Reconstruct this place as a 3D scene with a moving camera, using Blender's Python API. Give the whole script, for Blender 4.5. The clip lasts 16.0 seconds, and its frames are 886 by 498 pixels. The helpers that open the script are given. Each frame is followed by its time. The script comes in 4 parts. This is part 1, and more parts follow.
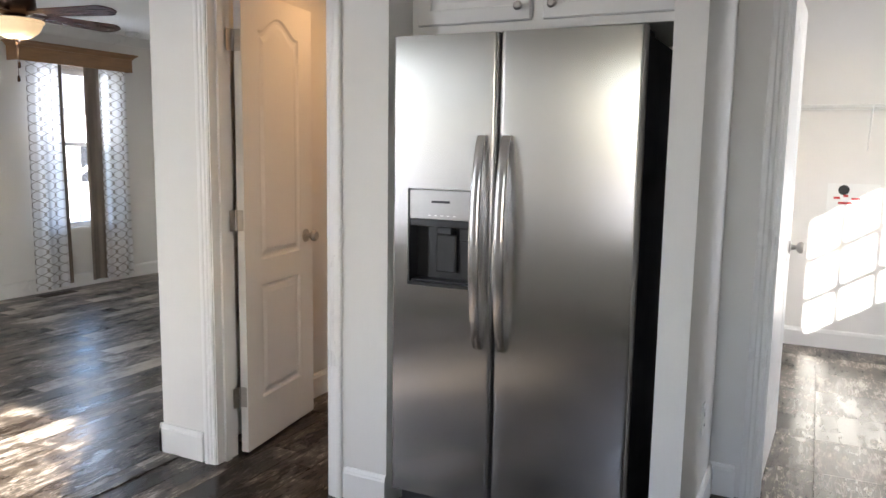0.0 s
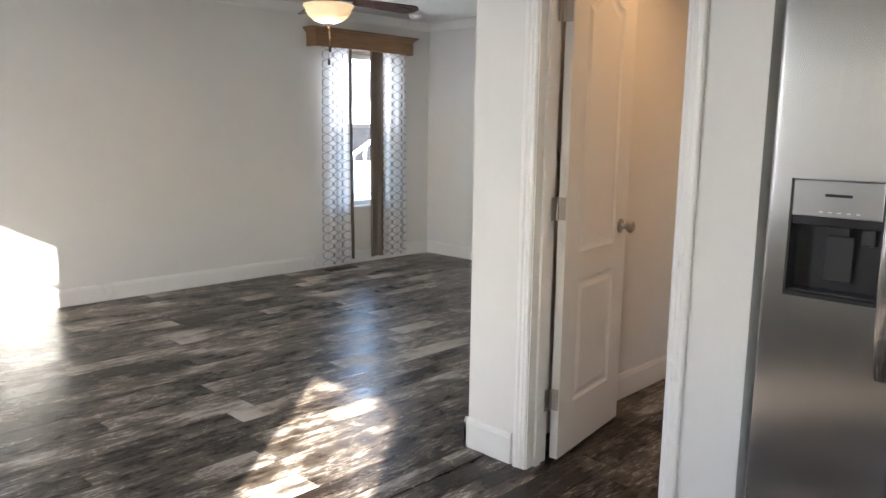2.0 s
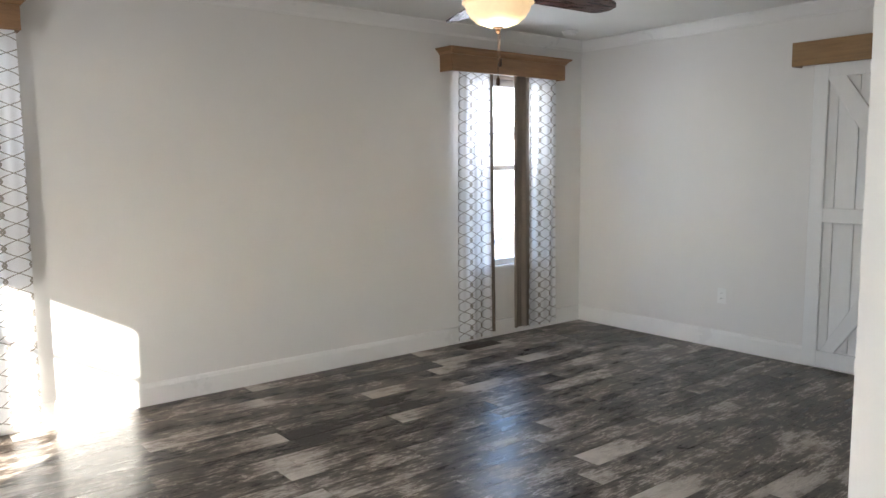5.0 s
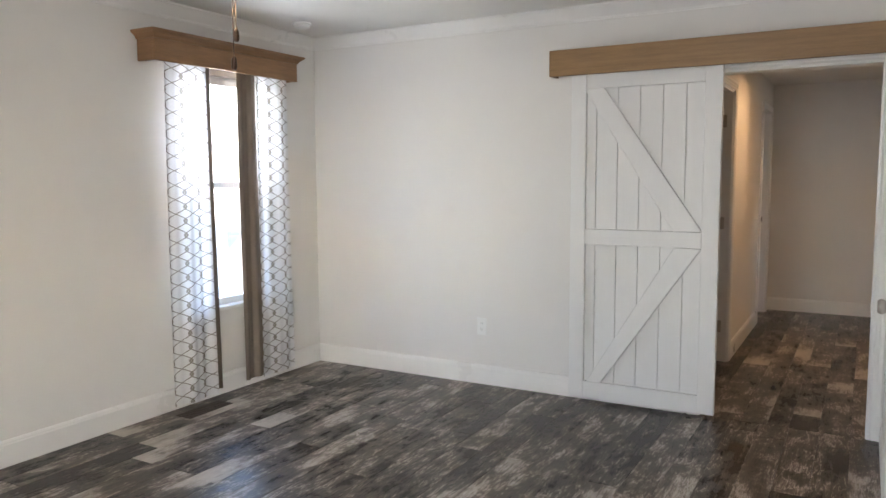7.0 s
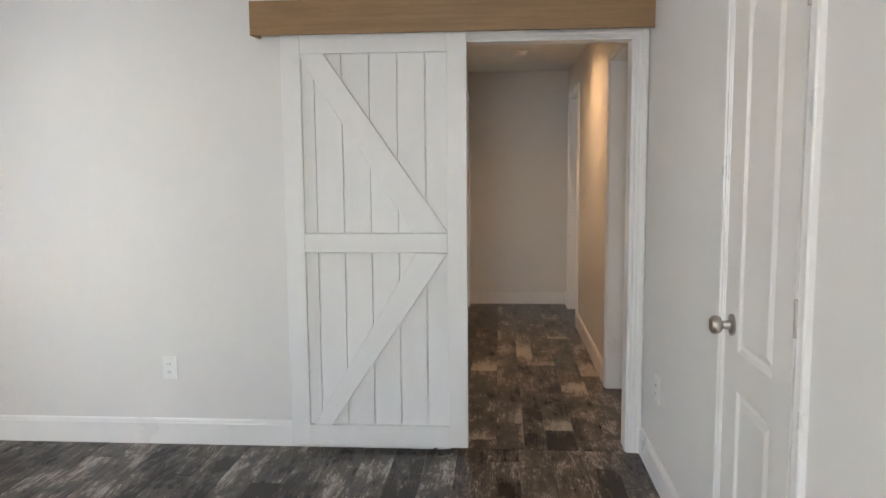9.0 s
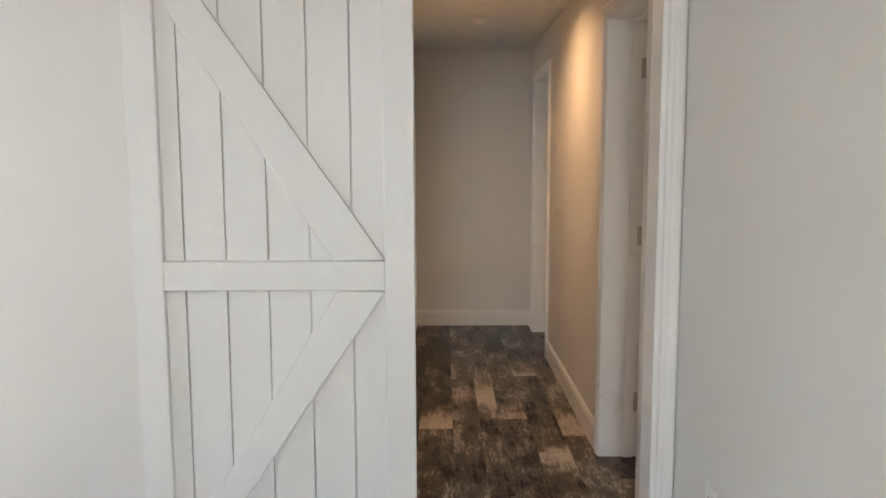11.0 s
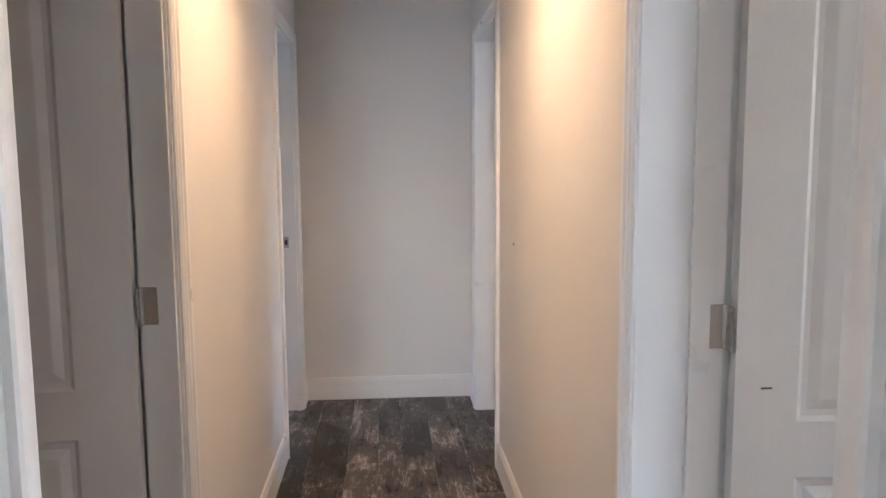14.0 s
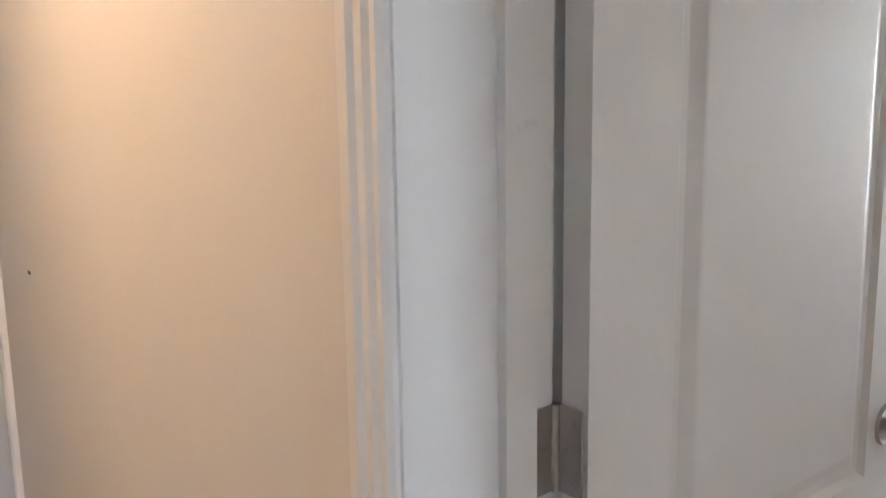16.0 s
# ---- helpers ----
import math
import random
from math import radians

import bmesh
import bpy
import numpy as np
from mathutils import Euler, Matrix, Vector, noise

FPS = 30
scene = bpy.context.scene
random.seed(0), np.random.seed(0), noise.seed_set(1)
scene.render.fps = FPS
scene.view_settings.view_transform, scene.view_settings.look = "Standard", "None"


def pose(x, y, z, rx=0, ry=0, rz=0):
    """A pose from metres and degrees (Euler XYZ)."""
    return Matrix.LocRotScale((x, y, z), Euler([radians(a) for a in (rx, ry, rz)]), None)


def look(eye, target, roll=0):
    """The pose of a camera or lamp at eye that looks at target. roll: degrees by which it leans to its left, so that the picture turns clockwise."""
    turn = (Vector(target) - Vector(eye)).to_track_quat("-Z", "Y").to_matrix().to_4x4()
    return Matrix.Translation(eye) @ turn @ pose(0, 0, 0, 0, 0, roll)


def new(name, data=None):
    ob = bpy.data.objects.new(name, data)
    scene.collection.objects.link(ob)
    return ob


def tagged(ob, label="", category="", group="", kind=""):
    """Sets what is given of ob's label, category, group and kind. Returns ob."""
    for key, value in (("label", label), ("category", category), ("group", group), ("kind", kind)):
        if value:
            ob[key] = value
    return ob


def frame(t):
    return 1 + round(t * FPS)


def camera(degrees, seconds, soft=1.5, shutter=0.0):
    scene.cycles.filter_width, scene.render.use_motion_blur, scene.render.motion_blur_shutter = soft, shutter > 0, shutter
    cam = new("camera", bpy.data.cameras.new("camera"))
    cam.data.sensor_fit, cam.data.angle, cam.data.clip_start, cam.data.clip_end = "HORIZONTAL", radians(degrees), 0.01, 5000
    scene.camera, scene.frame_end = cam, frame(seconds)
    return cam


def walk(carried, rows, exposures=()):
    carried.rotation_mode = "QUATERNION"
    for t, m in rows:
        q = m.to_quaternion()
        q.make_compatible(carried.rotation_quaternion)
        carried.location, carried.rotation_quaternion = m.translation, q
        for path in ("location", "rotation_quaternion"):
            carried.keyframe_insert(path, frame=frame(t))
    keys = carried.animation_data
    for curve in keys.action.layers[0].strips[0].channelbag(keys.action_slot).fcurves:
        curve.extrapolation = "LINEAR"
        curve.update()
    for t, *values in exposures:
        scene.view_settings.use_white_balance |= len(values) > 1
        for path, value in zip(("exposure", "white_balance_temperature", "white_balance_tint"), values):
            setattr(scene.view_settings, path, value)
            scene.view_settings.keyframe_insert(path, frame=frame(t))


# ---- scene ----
cam = camera(61.1, 16.0)
PATH = [
    (0, (-0.145, 0.323, 1.363), (-1.026, 2.099, 1.099), 0.9),
    (0.5, (-0.211, 0.32, 1.37), (-1.258, 2.001, 1.094), 0.8),
    (1, (-0.301, 0.293, 1.359), (-1.472, 1.89, 1.076), 0.3),
    (1.5, (-0.453, 0.273, 1.353), (-1.72, 1.792, 1.054), 0.5),
    (2, (-0.642, 0.377, 1.356), (-2.015, 1.795, 1.035), 0.8),
    (2.5, (-0.86, 0.475, 1.369), (-2.335, 1.787, 1.052), 0.8),
    (3, (-1.131, 0.588, 1.376), (-2.656, 1.847, 1.073), -0.1),
    (5.5, (-2.21, 1.173, 1.392), (-3.753, 2.431, 1.197), -0.4),
    (6, (-2.407, 1.338, 1.417), (-3.821, 2.738, 1.217), -0.1),
    (6.5, (-2.639, 1.466, 1.421), (-3.845, 3.05, 1.23), -0.4),
    (7, (-2.809, 1.617, 1.405), (-3.787, 3.351, 1.212), -0.3),
    (7.5, (-2.967, 1.811, 1.402), (-3.711, 3.659, 1.219), 0.1),
    (8, (-3.165, 2.018, 1.399), (-3.648, 3.95, 1.21), -0.6),
    (8.5, (-3.316, 2.25, 1.401), (-3.583, 4.22, 1.185), -0.8),
    (11, (-3.438, 3.737, 1.381), (-3.439, 5.724, 1.153), -0.2),
    (11.5, (-3.428, 4.096, 1.396), (-3.36, 6.08, 1.15), -0.2),
    (12, (-3.372, 4.452, 1.368), (-3.293, 6.433, 1.106), -0.0),
    (12.5, (-3.325, 4.774, 1.361), (-3.263, 6.754, 1.082), -0.4),
    (13, (-3.279, 5.095, 1.382), (-3.21, 7.077, 1.122), -0.8),
    (13.5, (-3.219, 5.428, 1.37), (-3.147, 7.413, 1.135), -0.2),
    (14, (-3.189, 5.724, 1.374), (-3.041, 7.705, 1.147), -0.4),
    (14.5, (-3.157, 6.028, 1.376), (-2.807, 7.983, 1.139), -0.4),
    (15, (-3.094, 6.309, 1.364), (-2.574, 8.228, 1.149), 0.6),
    (15.5, (-3.046, 6.499, 1.361), (-2.243, 8.317, 1.14), 0.1),
    (16, (-3.051, 6.673, 1.349), (-1.79, 8.198, 1.059), -0.9),
]
walk(cam, [(t, look(eye, target, roll)) for t, eye, target, roll in PATH],
     [(0, 3.35, 6250, 8), (3, 3.4, 6300, 7), (5.5, 3.45, 6300, 7), (7, 3.9, 6450, 8), (8.5, 4.0, 6350, 7), (12.5, 4.25, 6650, 8), (13.4, 4.5, 6700, 9), (14.1, 4.9, 5200, 7), (15, 4.8, 5250, 7), (16, 4.75, 5400, 6)])

# ---- world, sun, sky light, lamps ----
SUN_DIR = Vector((-0.868, 1.0, -0.535)).normalized()
world = bpy.data.worlds.new("sky")
scene.world = world
world.use_nodes = True
wn = world.node_tree.nodes
sky = wn.new("ShaderNodeTexSky")
sky.sky_type, sky.sun_disc = "NISHITA", False
sky.sun_elevation, sky.sun_rotation = radians(22), math.atan2(0.868, -1.0)
world.node_tree.links.new(sky.outputs[0], wn["Background"].inputs[0])
wn["Background"].inputs[1].default_value = 0.15
sun_data = bpy.data.lights.new("sun", "SUN")
sun_data.energy, sun_data.angle, sun_data.color = 5.0, radians(0.6), (1.0, 0.93, 0.84)
sun_ob = new("sun", sun_data)
sun_ob.matrix_world = look((0, 0, 0), SUN_DIR)


def area_lamp(name, eye, target, w, h, watts, color):
    d = bpy.data.lights.new(name, "AREA")
    d.shape, d.size, d.size_y, d.energy, d.color = "RECTANGLE", w, h, watts, color
    o = new(name, d)
    o.matrix_world = look(eye, target)
    return o


def point_lamp(name, at, watts, color, r):
    d = bpy.data.lights.new(name, "POINT")
    d.energy, d.color, d.shadow_soft_size = watts, color, r
    o = new(name, d)
    o.location = at
    return o


def spot_lamp(name, at, target, watts, color, angle, r):
    d = bpy.data.lights.new(name, "SPOT")
    d.energy, d.color, d.shadow_soft_size, d.spot_size, d.spot_blend = watts, color, r, radians(angle), 0.8
    o = new(name, d)
    o.matrix_world = look(at, target)
    return o


DAY, WARM = (0.86, 0.93, 1.0), (1.0, 0.58, 0.29)
# sky light in the openings of the windows, the last lamp aside
area_lamp("window_light", (-0.36, -0.98, 1.35), (-0.36, 4, 0.9), 0.66, 1.2, 1.1, (0.95, 0.95, 1.0))
area_lamp("window_light", (-3.85, -0.98, 1.40), (-3.6, 4, 1.1), 0.6, 1.5, 4.0, (0.95, 0.95, 1.0))
area_lamp("window_light", (-6.58, 1.21, 1.68), (0, 1.6, 1.0), 0.6, 0.62, 2.6, (0.90, 0.94, 1.0))
area_lamp("window_light", (-6.58, 5.16, 1.68), (0, 3.8, 1.0), 0.6, 0.62, 1.8, (0.90, 0.94, 1.0))
area_lamp("window_light", (1.86, 4.22, 1.75), (0, 4.4, 1.0), 0.8, 0.8, 3.0, (1.0, 0.97, 1.0))
area_lamp("window_light", (0.75, 9.5, 1.4), (-3, 9.5, 1.0), 0.6, 0.9, 0.2, DAY)
area_lamp("window_light", (-6.52, 9.5, 1.4), (-3, 9.5, 1.0), 0.6, 0.9, 0.2, DAY)
# added warm fill at an unseen window, brightens the right hall door and jamb
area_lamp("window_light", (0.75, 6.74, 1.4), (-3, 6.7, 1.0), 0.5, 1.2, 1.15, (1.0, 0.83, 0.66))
# lamps of the place
point_lamp("fan_bulb", (-4.45, 3.28, 1.90), 0.5, (1.0, 0.80, 0.55), 0.06)
spot_lamp("hall_bulb", (-3.18, 7.85, 2.29), (-3.18, 7.85, 0), 3.2, WARM, 165, 0.05)
spot_lamp("pantry_bulb", (-2.05, 3.45, 2.38), (-2.05, 3.45, 0), 2.0, (1.0, 0.55, 0.24), 150, 0.05)


# ---- materials ----
def nodes_of(name):
    m = bpy.data.materials.new(name)
    m.use_nodes = True
    return m, m.node_tree.nodes, m.node_tree.links, m.node_tree.nodes["Principled BSDF"]


def noise_node(n, l, scale, stretch=(1, 1, 1), detail=6.0, rough=0.6, coord="Object"):
    tc = n.new("ShaderNodeTexCoord")
    mp = n.new("ShaderNodeMapping")
    mp.inputs["Scale"].default_value = stretch
    l.new(tc.outputs[coord], mp.inputs[0])
    t = n.new("ShaderNodeTexNoise")
    t.inputs["Scale"].default_value, t.inputs["Detail"].default_value, t.inputs["Roughness"].default_value = scale, detail, rough
    l.new(mp.outputs[0], t.inputs["Vector"])
    return t


def ramp_node(n, l, src, stops):
    r = n.new("ShaderNodeValToRGB")
    e = r.color_ramp.elements
    while len(e) < len(stops):
        e.new(0.5)
    for k, (p, c) in zip(e, stops):
        k.position, k.color = p, (*c, 1) if len(c) == 3 else (c[0], c[0], c[0], 1)
    l.new(src, r.inputs[0])
    return r


def surface(name, color, rough=0.5, metal=0.0, vary=0.06, scale=3.0, fine=60.0, bump=0.05, stretch=(1, 1, 1), emit=None):
    """A plain surface with broad stains, fine grain and relief."""
    m, n, l, b = nodes_of(name)
    big = noise_node(n, l, scale, stretch)
    small = noise_node(n, l, fine, stretch, 3.0)
    mul = n.new("ShaderNodeMath")
    mul.operation = "MULTIPLY_ADD"
    mul.inputs[1].default_value = 0.35
    l.new(small.outputs[0], mul.inputs[0])
    l.new(big.outputs[0], mul.inputs[2])
    lo, hi = [c * (1 - vary) for c in color], [min(1, c * (1 + vary)) for c in color]
    r = ramp_node(n, l, mul.outputs[0], [(0.45, lo), (0.9, hi)])
    l.new(r.outputs[0], b.inputs["Base Color"])
    b.inputs["Roughness"].default_value, b.inputs["Metallic"].default_value = rough, metal
    rr = ramp_node(n, l, big.outputs[0], [(0.3, (max(0, rough - 0.06),)), (0.7, (min(1, rough + 0.06),))])
    l.new(rr.outputs[0], b.inputs["Roughness"])
    bp = n.new("ShaderNodeBump")
    bp.inputs["Strength"].default_value, bp.inputs["Distance"].default_value = bump, 0.002
    l.new(small.outputs[0], bp.inputs["Height"])
    l.new(bp.outputs[0], b.inputs["Normal"])
    if emit:
        b.inputs["Emission Color"].default_value, b.inputs["Emission Strength"].default_value = (*emit[0], 1), emit[1]
    return m


def plank_material(name, axis=1):
    """Weathered dark vinyl plank with pale scraped streaks, a tone of its own for each piece."""
    m, n, l, b = nodes_of(name)
    info = n.new("ShaderNodeObjectInfo")
    geo = n.new("ShaderNodeNewGeometry")
    rnd = n.new("ShaderNodeMath")
    rnd.operation = "ADD"
    l.new(info.outputs["Random"], rnd.inputs[0])
    l.new(geo.outputs["Random Per Island"], rnd.inputs[1])
    fr = n.new("ShaderNodeMath")
    fr.operation = "FRACT"
    l.new(rnd.outputs[0], fr.inputs[0])
    tc = n.new("ShaderNodeTexCoord")
    off = n.new("ShaderNodeVectorMath")
    off.operation = "SCALE"
    off.inputs[0].default_value = (37.0, 53.0, 19.0)
    l.new(fr.outputs[0], off.inputs["Scale"])
    add = n.new("ShaderNodeVectorMath")
    l.new(tc.outputs["Object"], add.inputs[0])
    l.new(off.outputs[0], add.inputs[1])

    def tex(scale, stretch, detail, rough):
        mp = n.new("ShaderNodeMapping")
        mp.inputs["Scale"].default_value = stretch
        l.new(add.outputs[0], mp.inputs[0])
        t = n.new("ShaderNodeTexNoise")
        t.inputs["Scale"].default_value, t.inputs["Detail"].default_value, t.inputs["Roughness"].default_value = scale, detail, rough
        l.new(mp.outputs[0], t.inputs["Vector"])
        return t.outputs[0]

    def calc(op, a, c, d=0.0):
        k = n.new("ShaderNodeMath")
        k.operation = op
        for q, v in enumerate((a, c, d)):
            if isinstance(v, (int, float)):
                k.inputs[q].default_value = v
            else:
                l.new(v, k.inputs[q])
        return k.outputs[0]

    def span(v, a0, a1, b0, b1):
        k = n.new("ShaderNodeMapRange")
        for q, x in zip(("From Min", "From Max", "To Min", "To Max"), (a0, a1, b0, b1)):
            k.inputs[q].default_value = x
        l.new(v, k.inputs[0])
        return k.outputs[0]

    grain = tex(8, (5, 0.6, 1), 4, 0.55)
    patch = tex(3.4, (1.7, 0.9, 1), 7, 0.68)
    fine = tex(55, (3.5, 0.35, 1), 5, 0.75)
    crack = tex(16, (3.2, 0.45, 1), 3, 0.55)
    sep = n.new("ShaderNodeSeparateXYZ")
    l.new(tc.outputs["Object"], sep.inputs[0])
    # one end of most boards is worn pale up to the joint
    r2 = calc("FRACT", calc("MULTIPLY", fr.outputs[0], 7.31), 0.0)
    sign = calc("SIGN", calc("SUBTRACT", r2, 0.78), 0.0)
    end = span(calc("MULTIPLY", sep.outputs[1], sign), 0.20, 0.62, 0.0, 1.0)
    r3 = calc("FRACT", calc("MULTIPLY", fr.outputs[0], 23.7), 0.0)
    worn = calc("MULTIPLY", calc("POWER", end, 1.5), span(r3, 0.15, 0.75, 0.0, 0.42))
    tone = span(fr.outputs[0], 0.0, 1.0, -0.555, -0.29)
    total = calc("MULTIPLY_ADD", grain, 0.55, calc("MULTIPLY_ADD", patch, 1.30, calc("ADD", worn, tone)))
    total = calc("MULTIPLY_ADD", fine, 0.50, total)
    # pale ridges along the grain
    ridge = span(calc("ABSOLUTE", calc("SUBTRACT", crack, 0.5), 0.0), 0.0, 0.035, 1.0, 0.0)
    total = calc("MULTIPLY_ADD", calc("MULTIPLY", ridge, span(patch, 0.44, 0.56, 0.0, 1.0)), 0.30, total)
    f2 = n.new("ShaderNodeMath")
    f2.inputs[1].default_value = 0.0
    l.new(total, f2.inputs[0])
    r = ramp_node(n, l, f2.outputs[0], [(0.58, (0.018, 0.0125, 0.009)), (0.74, (0.046, 0.035, 0.027)), (0.85, (0.090, 0.071, 0.055)), (0.93, (0.19, 0.158, 0.130)), (1.0, (0.30, 0.262, 0.225))])
    hi = ramp_node(n, l, span(f2.outputs[0], 0.95, 1.3, 0.0, 1.0), [(0.0, (0.0, 0.0, 0.0)), (1.0, (0.20, 0.19, 0.175))])
    mixc = n.new("ShaderNodeMix")
    mixc.data_type, mixc.blend_type = "RGBA", "ADD"
    mixc.inputs[0].default_value = 1.0
    l.new(r.outputs[0], mixc.inputs[6])
    l.new(hi.outputs[0], mixc.inputs[7])
    l.new(mixc.outputs[2], b.inputs["Base Color"])
    b.inputs["Specular IOR Level"].default_value = 0.32
    rr = ramp_node(n, l, f2.outputs[0], [(0.5, (0.22,)), (1.0, (0.40,))])
    l.new(rr.outputs[0], b.inputs["Roughness"])
    bp = n.new("ShaderNodeBump")
    bp.inputs["Strength"].default_value, bp.inputs["Distance"].default_value = 0.18, 0.001
    l.new(f2.outputs[0], bp.inputs["Height"])
    l.new(bp.outputs[0], b.inputs["Normal"])
    return m


def trellis_material(name):
    """White sheer cotton with an interlocking grey trellis."""
    m, n, l, b = nodes_of(name)
    uv = n.new("ShaderNodeUVMap")
    sep = n.new("ShaderNodeSeparateXYZ")
    l.new(uv.outputs[0], sep.inputs[0])

    def calc(op, a, c=None, d=None):
        k = n.new("ShaderNodeMath")
        k.operation = op
        for i, v in enumerate((a, c, d)):
            if v is None:
                continue
            if isinstance(v, (int, float)):
                k.inputs[i].default_value = v
            else:
                l.new(v, k.inputs[i])
        return k.outputs[0]

    W, P = 0.125, 0.170
    u = calc("DIVIDE", sep.outputs[0], W)
    s = calc("MULTIPLY", calc("SINE", calc("MULTIPLY", sep.outputs[1], 2 * math.pi / P)), 0.56)
    lines = []
    for sign in (1, -1):
        k = calc("MULTIPLY_ADD", s, sign, u)
        lines.append(calc("ABSOLUTE", calc("SUBTRACT", calc("FRACT", k), 0.5)))
    d = calc("MINIMUM", lines[0], lines[1])
    mask = calc("LESS_THAN", d, 0.052)
    weave = noise_node(n, l, 400, (1, 1, 1), 2)
    cr = ramp_node(n, l, weave.outputs[0], [(0.3, (0.72, 0.72, 0.73)), (0.7, (0.84, 0.84, 0.85))])
    mix = n.new("ShaderNodeMix")
    mix.data_type = "RGBA"
    l.new(mask, mix.inputs[0])
    l.new(cr.outputs[0], mix.inputs[6])
    mix.inputs[7].default_value = (0.30, 0.275, 0.245, 1)
    l.new(mix.outputs[2], b.inputs["Base Color"])
    b.inputs["Roughness"].default_value = 0.9
    tr = n.new("ShaderNodeBsdfTranslucent")
    l.new(mix.outputs[2], tr.inputs[0])
    ms = n.new("ShaderNodeMixShader")
    ms.inputs[0].default_value = 0.42
    l.new(b.outputs[0], ms.inputs[1])
    l.new(tr.outputs[0], ms.inputs[2])
    l.new(ms.outputs[0], n["Material Output"].inputs[0])
    return m


def glass_material():
    m, n, l, b = nodes_of("window_glass")
    t = n.new("ShaderNodeBsdfTransparent")
    t.inputs[0].default_value = (0.96, 0.96, 1.0, 1)
    g = n.new("ShaderNodeBsdfGlossy")
    g.inputs["Roughness"].default_value = 0.02
    ms = n.new("ShaderNodeMixShader")
    ms.inputs[0].default_value = 0.06
    l.new(t.outputs[0], ms.inputs[1])
    l.new(g.outputs[0], ms.inputs[2])
    l.new(ms.outputs[0], n["Material Output"].inputs[0])
    return m


def steel_material(name, color, rough, spread=0.0):
    """Brushed stainless steel with a faint upright grain."""
    m, n, l, b = nodes_of(name)
    g = noise_node(n, l, 14, (9, 9, 0.25), 4, 0.6)
    big = noise_node(n, l, 1.6, (1, 1, 2.2), 2)
    r = ramp_node(n, l, g.outputs[0], [(0.3, [c * 0.94 for c in color]), (0.7, color)])
    l.new(r.outputs[0], b.inputs["Base Color"])
    b.inputs["Metallic"].default_value = 1.0
    rr = ramp_node(n, l, big.outputs[0], [(0.3, (rough - 0.01,)), (0.7, (rough + 0.01,))])
    l.new(rr.outputs[0], b.inputs["Roughness"])
    # the upright brushing spreads reflections sideways
    tg = n.new("ShaderNodeTangent")
    tg.direction_type, tg.axis = "RADIAL", "Z"
    l.new(tg.outputs[0], b.inputs["Tangent"])
    b.inputs["Anisotropic"].default_value, b.inputs["Anisotropic Rotation"].default_value = spread, 0.0
    return m


WALL = surface("wall_paint", (0.745, 0.728, 0.702), 0.6, vary=0.025, scale=1.6, fine=140, bump=0.12)
CEIL = surface("ceiling_paint", (0.78, 0.77, 0.74), 0.8, vary=0.03, scale=2, fine=90, bump=0.3)
TRIM = surface("trim_paint", (0.80, 0.79, 0.77), 0.32, vary=0.02, scale=4, fine=120, bump=0.04)
DOOR = surface("door_paint", (0.78, 0.76, 0.73), 0.36, vary=0.025, scale=3, fine=180, bump=0.10, stretch=(1, 1, 0.15))
BARN = surface("barn_door_paint", (0.80, 0.80, 0.79), 0.40, vary=0.03, scale=5, fine=90, bump=0.10, stretch=(1, 1, 0.2))
PLANK = plank_material("weathered_plank")
SUB = surface("underlay", (0.03, 0.026, 0.022), 0.9)
OAK = surface("honey_wood", (0.28, 0.165, 0.072), 0.42, vary=0.22, scale=5, fine=50, bump=0.15, stretch=(0.6, 0.6, 8))
VALW = surface("brown_stained_wood", (0.27, 0.148, 0.068), 0.45, vary=0.2, scale=5, fine=50, bump=0.15, stretch=(0.6, 1.0, 8))
NICKEL = surface("brushed_nickel", (0.46, 0.43, 0.40), 0.30, metal=1.0, vary=0.05)
STEEL = steel_material("stainless_steel", (0.44, 0.428, 0.414), 0.24, 0.80)
STEELH = steel_material("handle_steel", (0.60, 0.58, 0.56), 0.20)
BLACK = surface("black_plastic", (0.012, 0.012, 0.014), 0.35, vary=0.1)
CHAR = surface("charcoal_side", (0.02, 0.02, 0.022), 0.45, vary=0.1)
PANELGREY = surface("grey_control_panel", (0.42, 0.41, 0.40), 0.35, metal=0.7)
BROWNCURT = surface("brown_linen", (0.19, 0.155, 0.125), 0.9, vary=0.08, fine=300, bump=0.3)
TRELLIS = trellis_material("trellis_cotton")
GLASS = glass_material()
VINYL = surface("white_vinyl", (0.80, 0.81, 0.82), 0.35, vary=0.02)
BRONZE = surface("oiled_bronze", (0.055, 0.032, 0.022), 0.35, metal=0.85, vary=0.2)
BLADE = surface("cherry_blade", (0.060, 0.018, 0.012), 0.28, vary=0.3, scale=6, stretch=(1, 8, 1))
BOWL = surface("frosted_glass_bowl", (0.85, 0.72, 0.52), 0.4, vary=0.08, scale=9, emit=((1.0, 0.66, 0.34), 0.07))
PLASTIC = surface("white_plastic", (0.80, 0.80, 0.78), 0.35, vary=0.02)
DARKSLOT = surface("dark_slot", (0.02, 0.02, 0.02), 0.6)
VENTM = surface("brown_vent", (0.06, 0.045, 0.035), 0.5, metal=0.4)
CABW = surface("cabinet_paint", (0.78, 0.765, 0.74), 0.38, vary=0.02)
CARPET = surface("beige_carpet", (0.40, 0.35, 0.30), 0.95, vary=0.25, scale=30, fine=260, bump=0.6)
SIDING = surface("white_siding", (0.75, 0.75, 0.74), 0.6)
GRASS = surface("dry_grass", (0.24, 0.21, 0.17), 0.95, vary=0.4, scale=1.2, fine=25, bump=0.5)
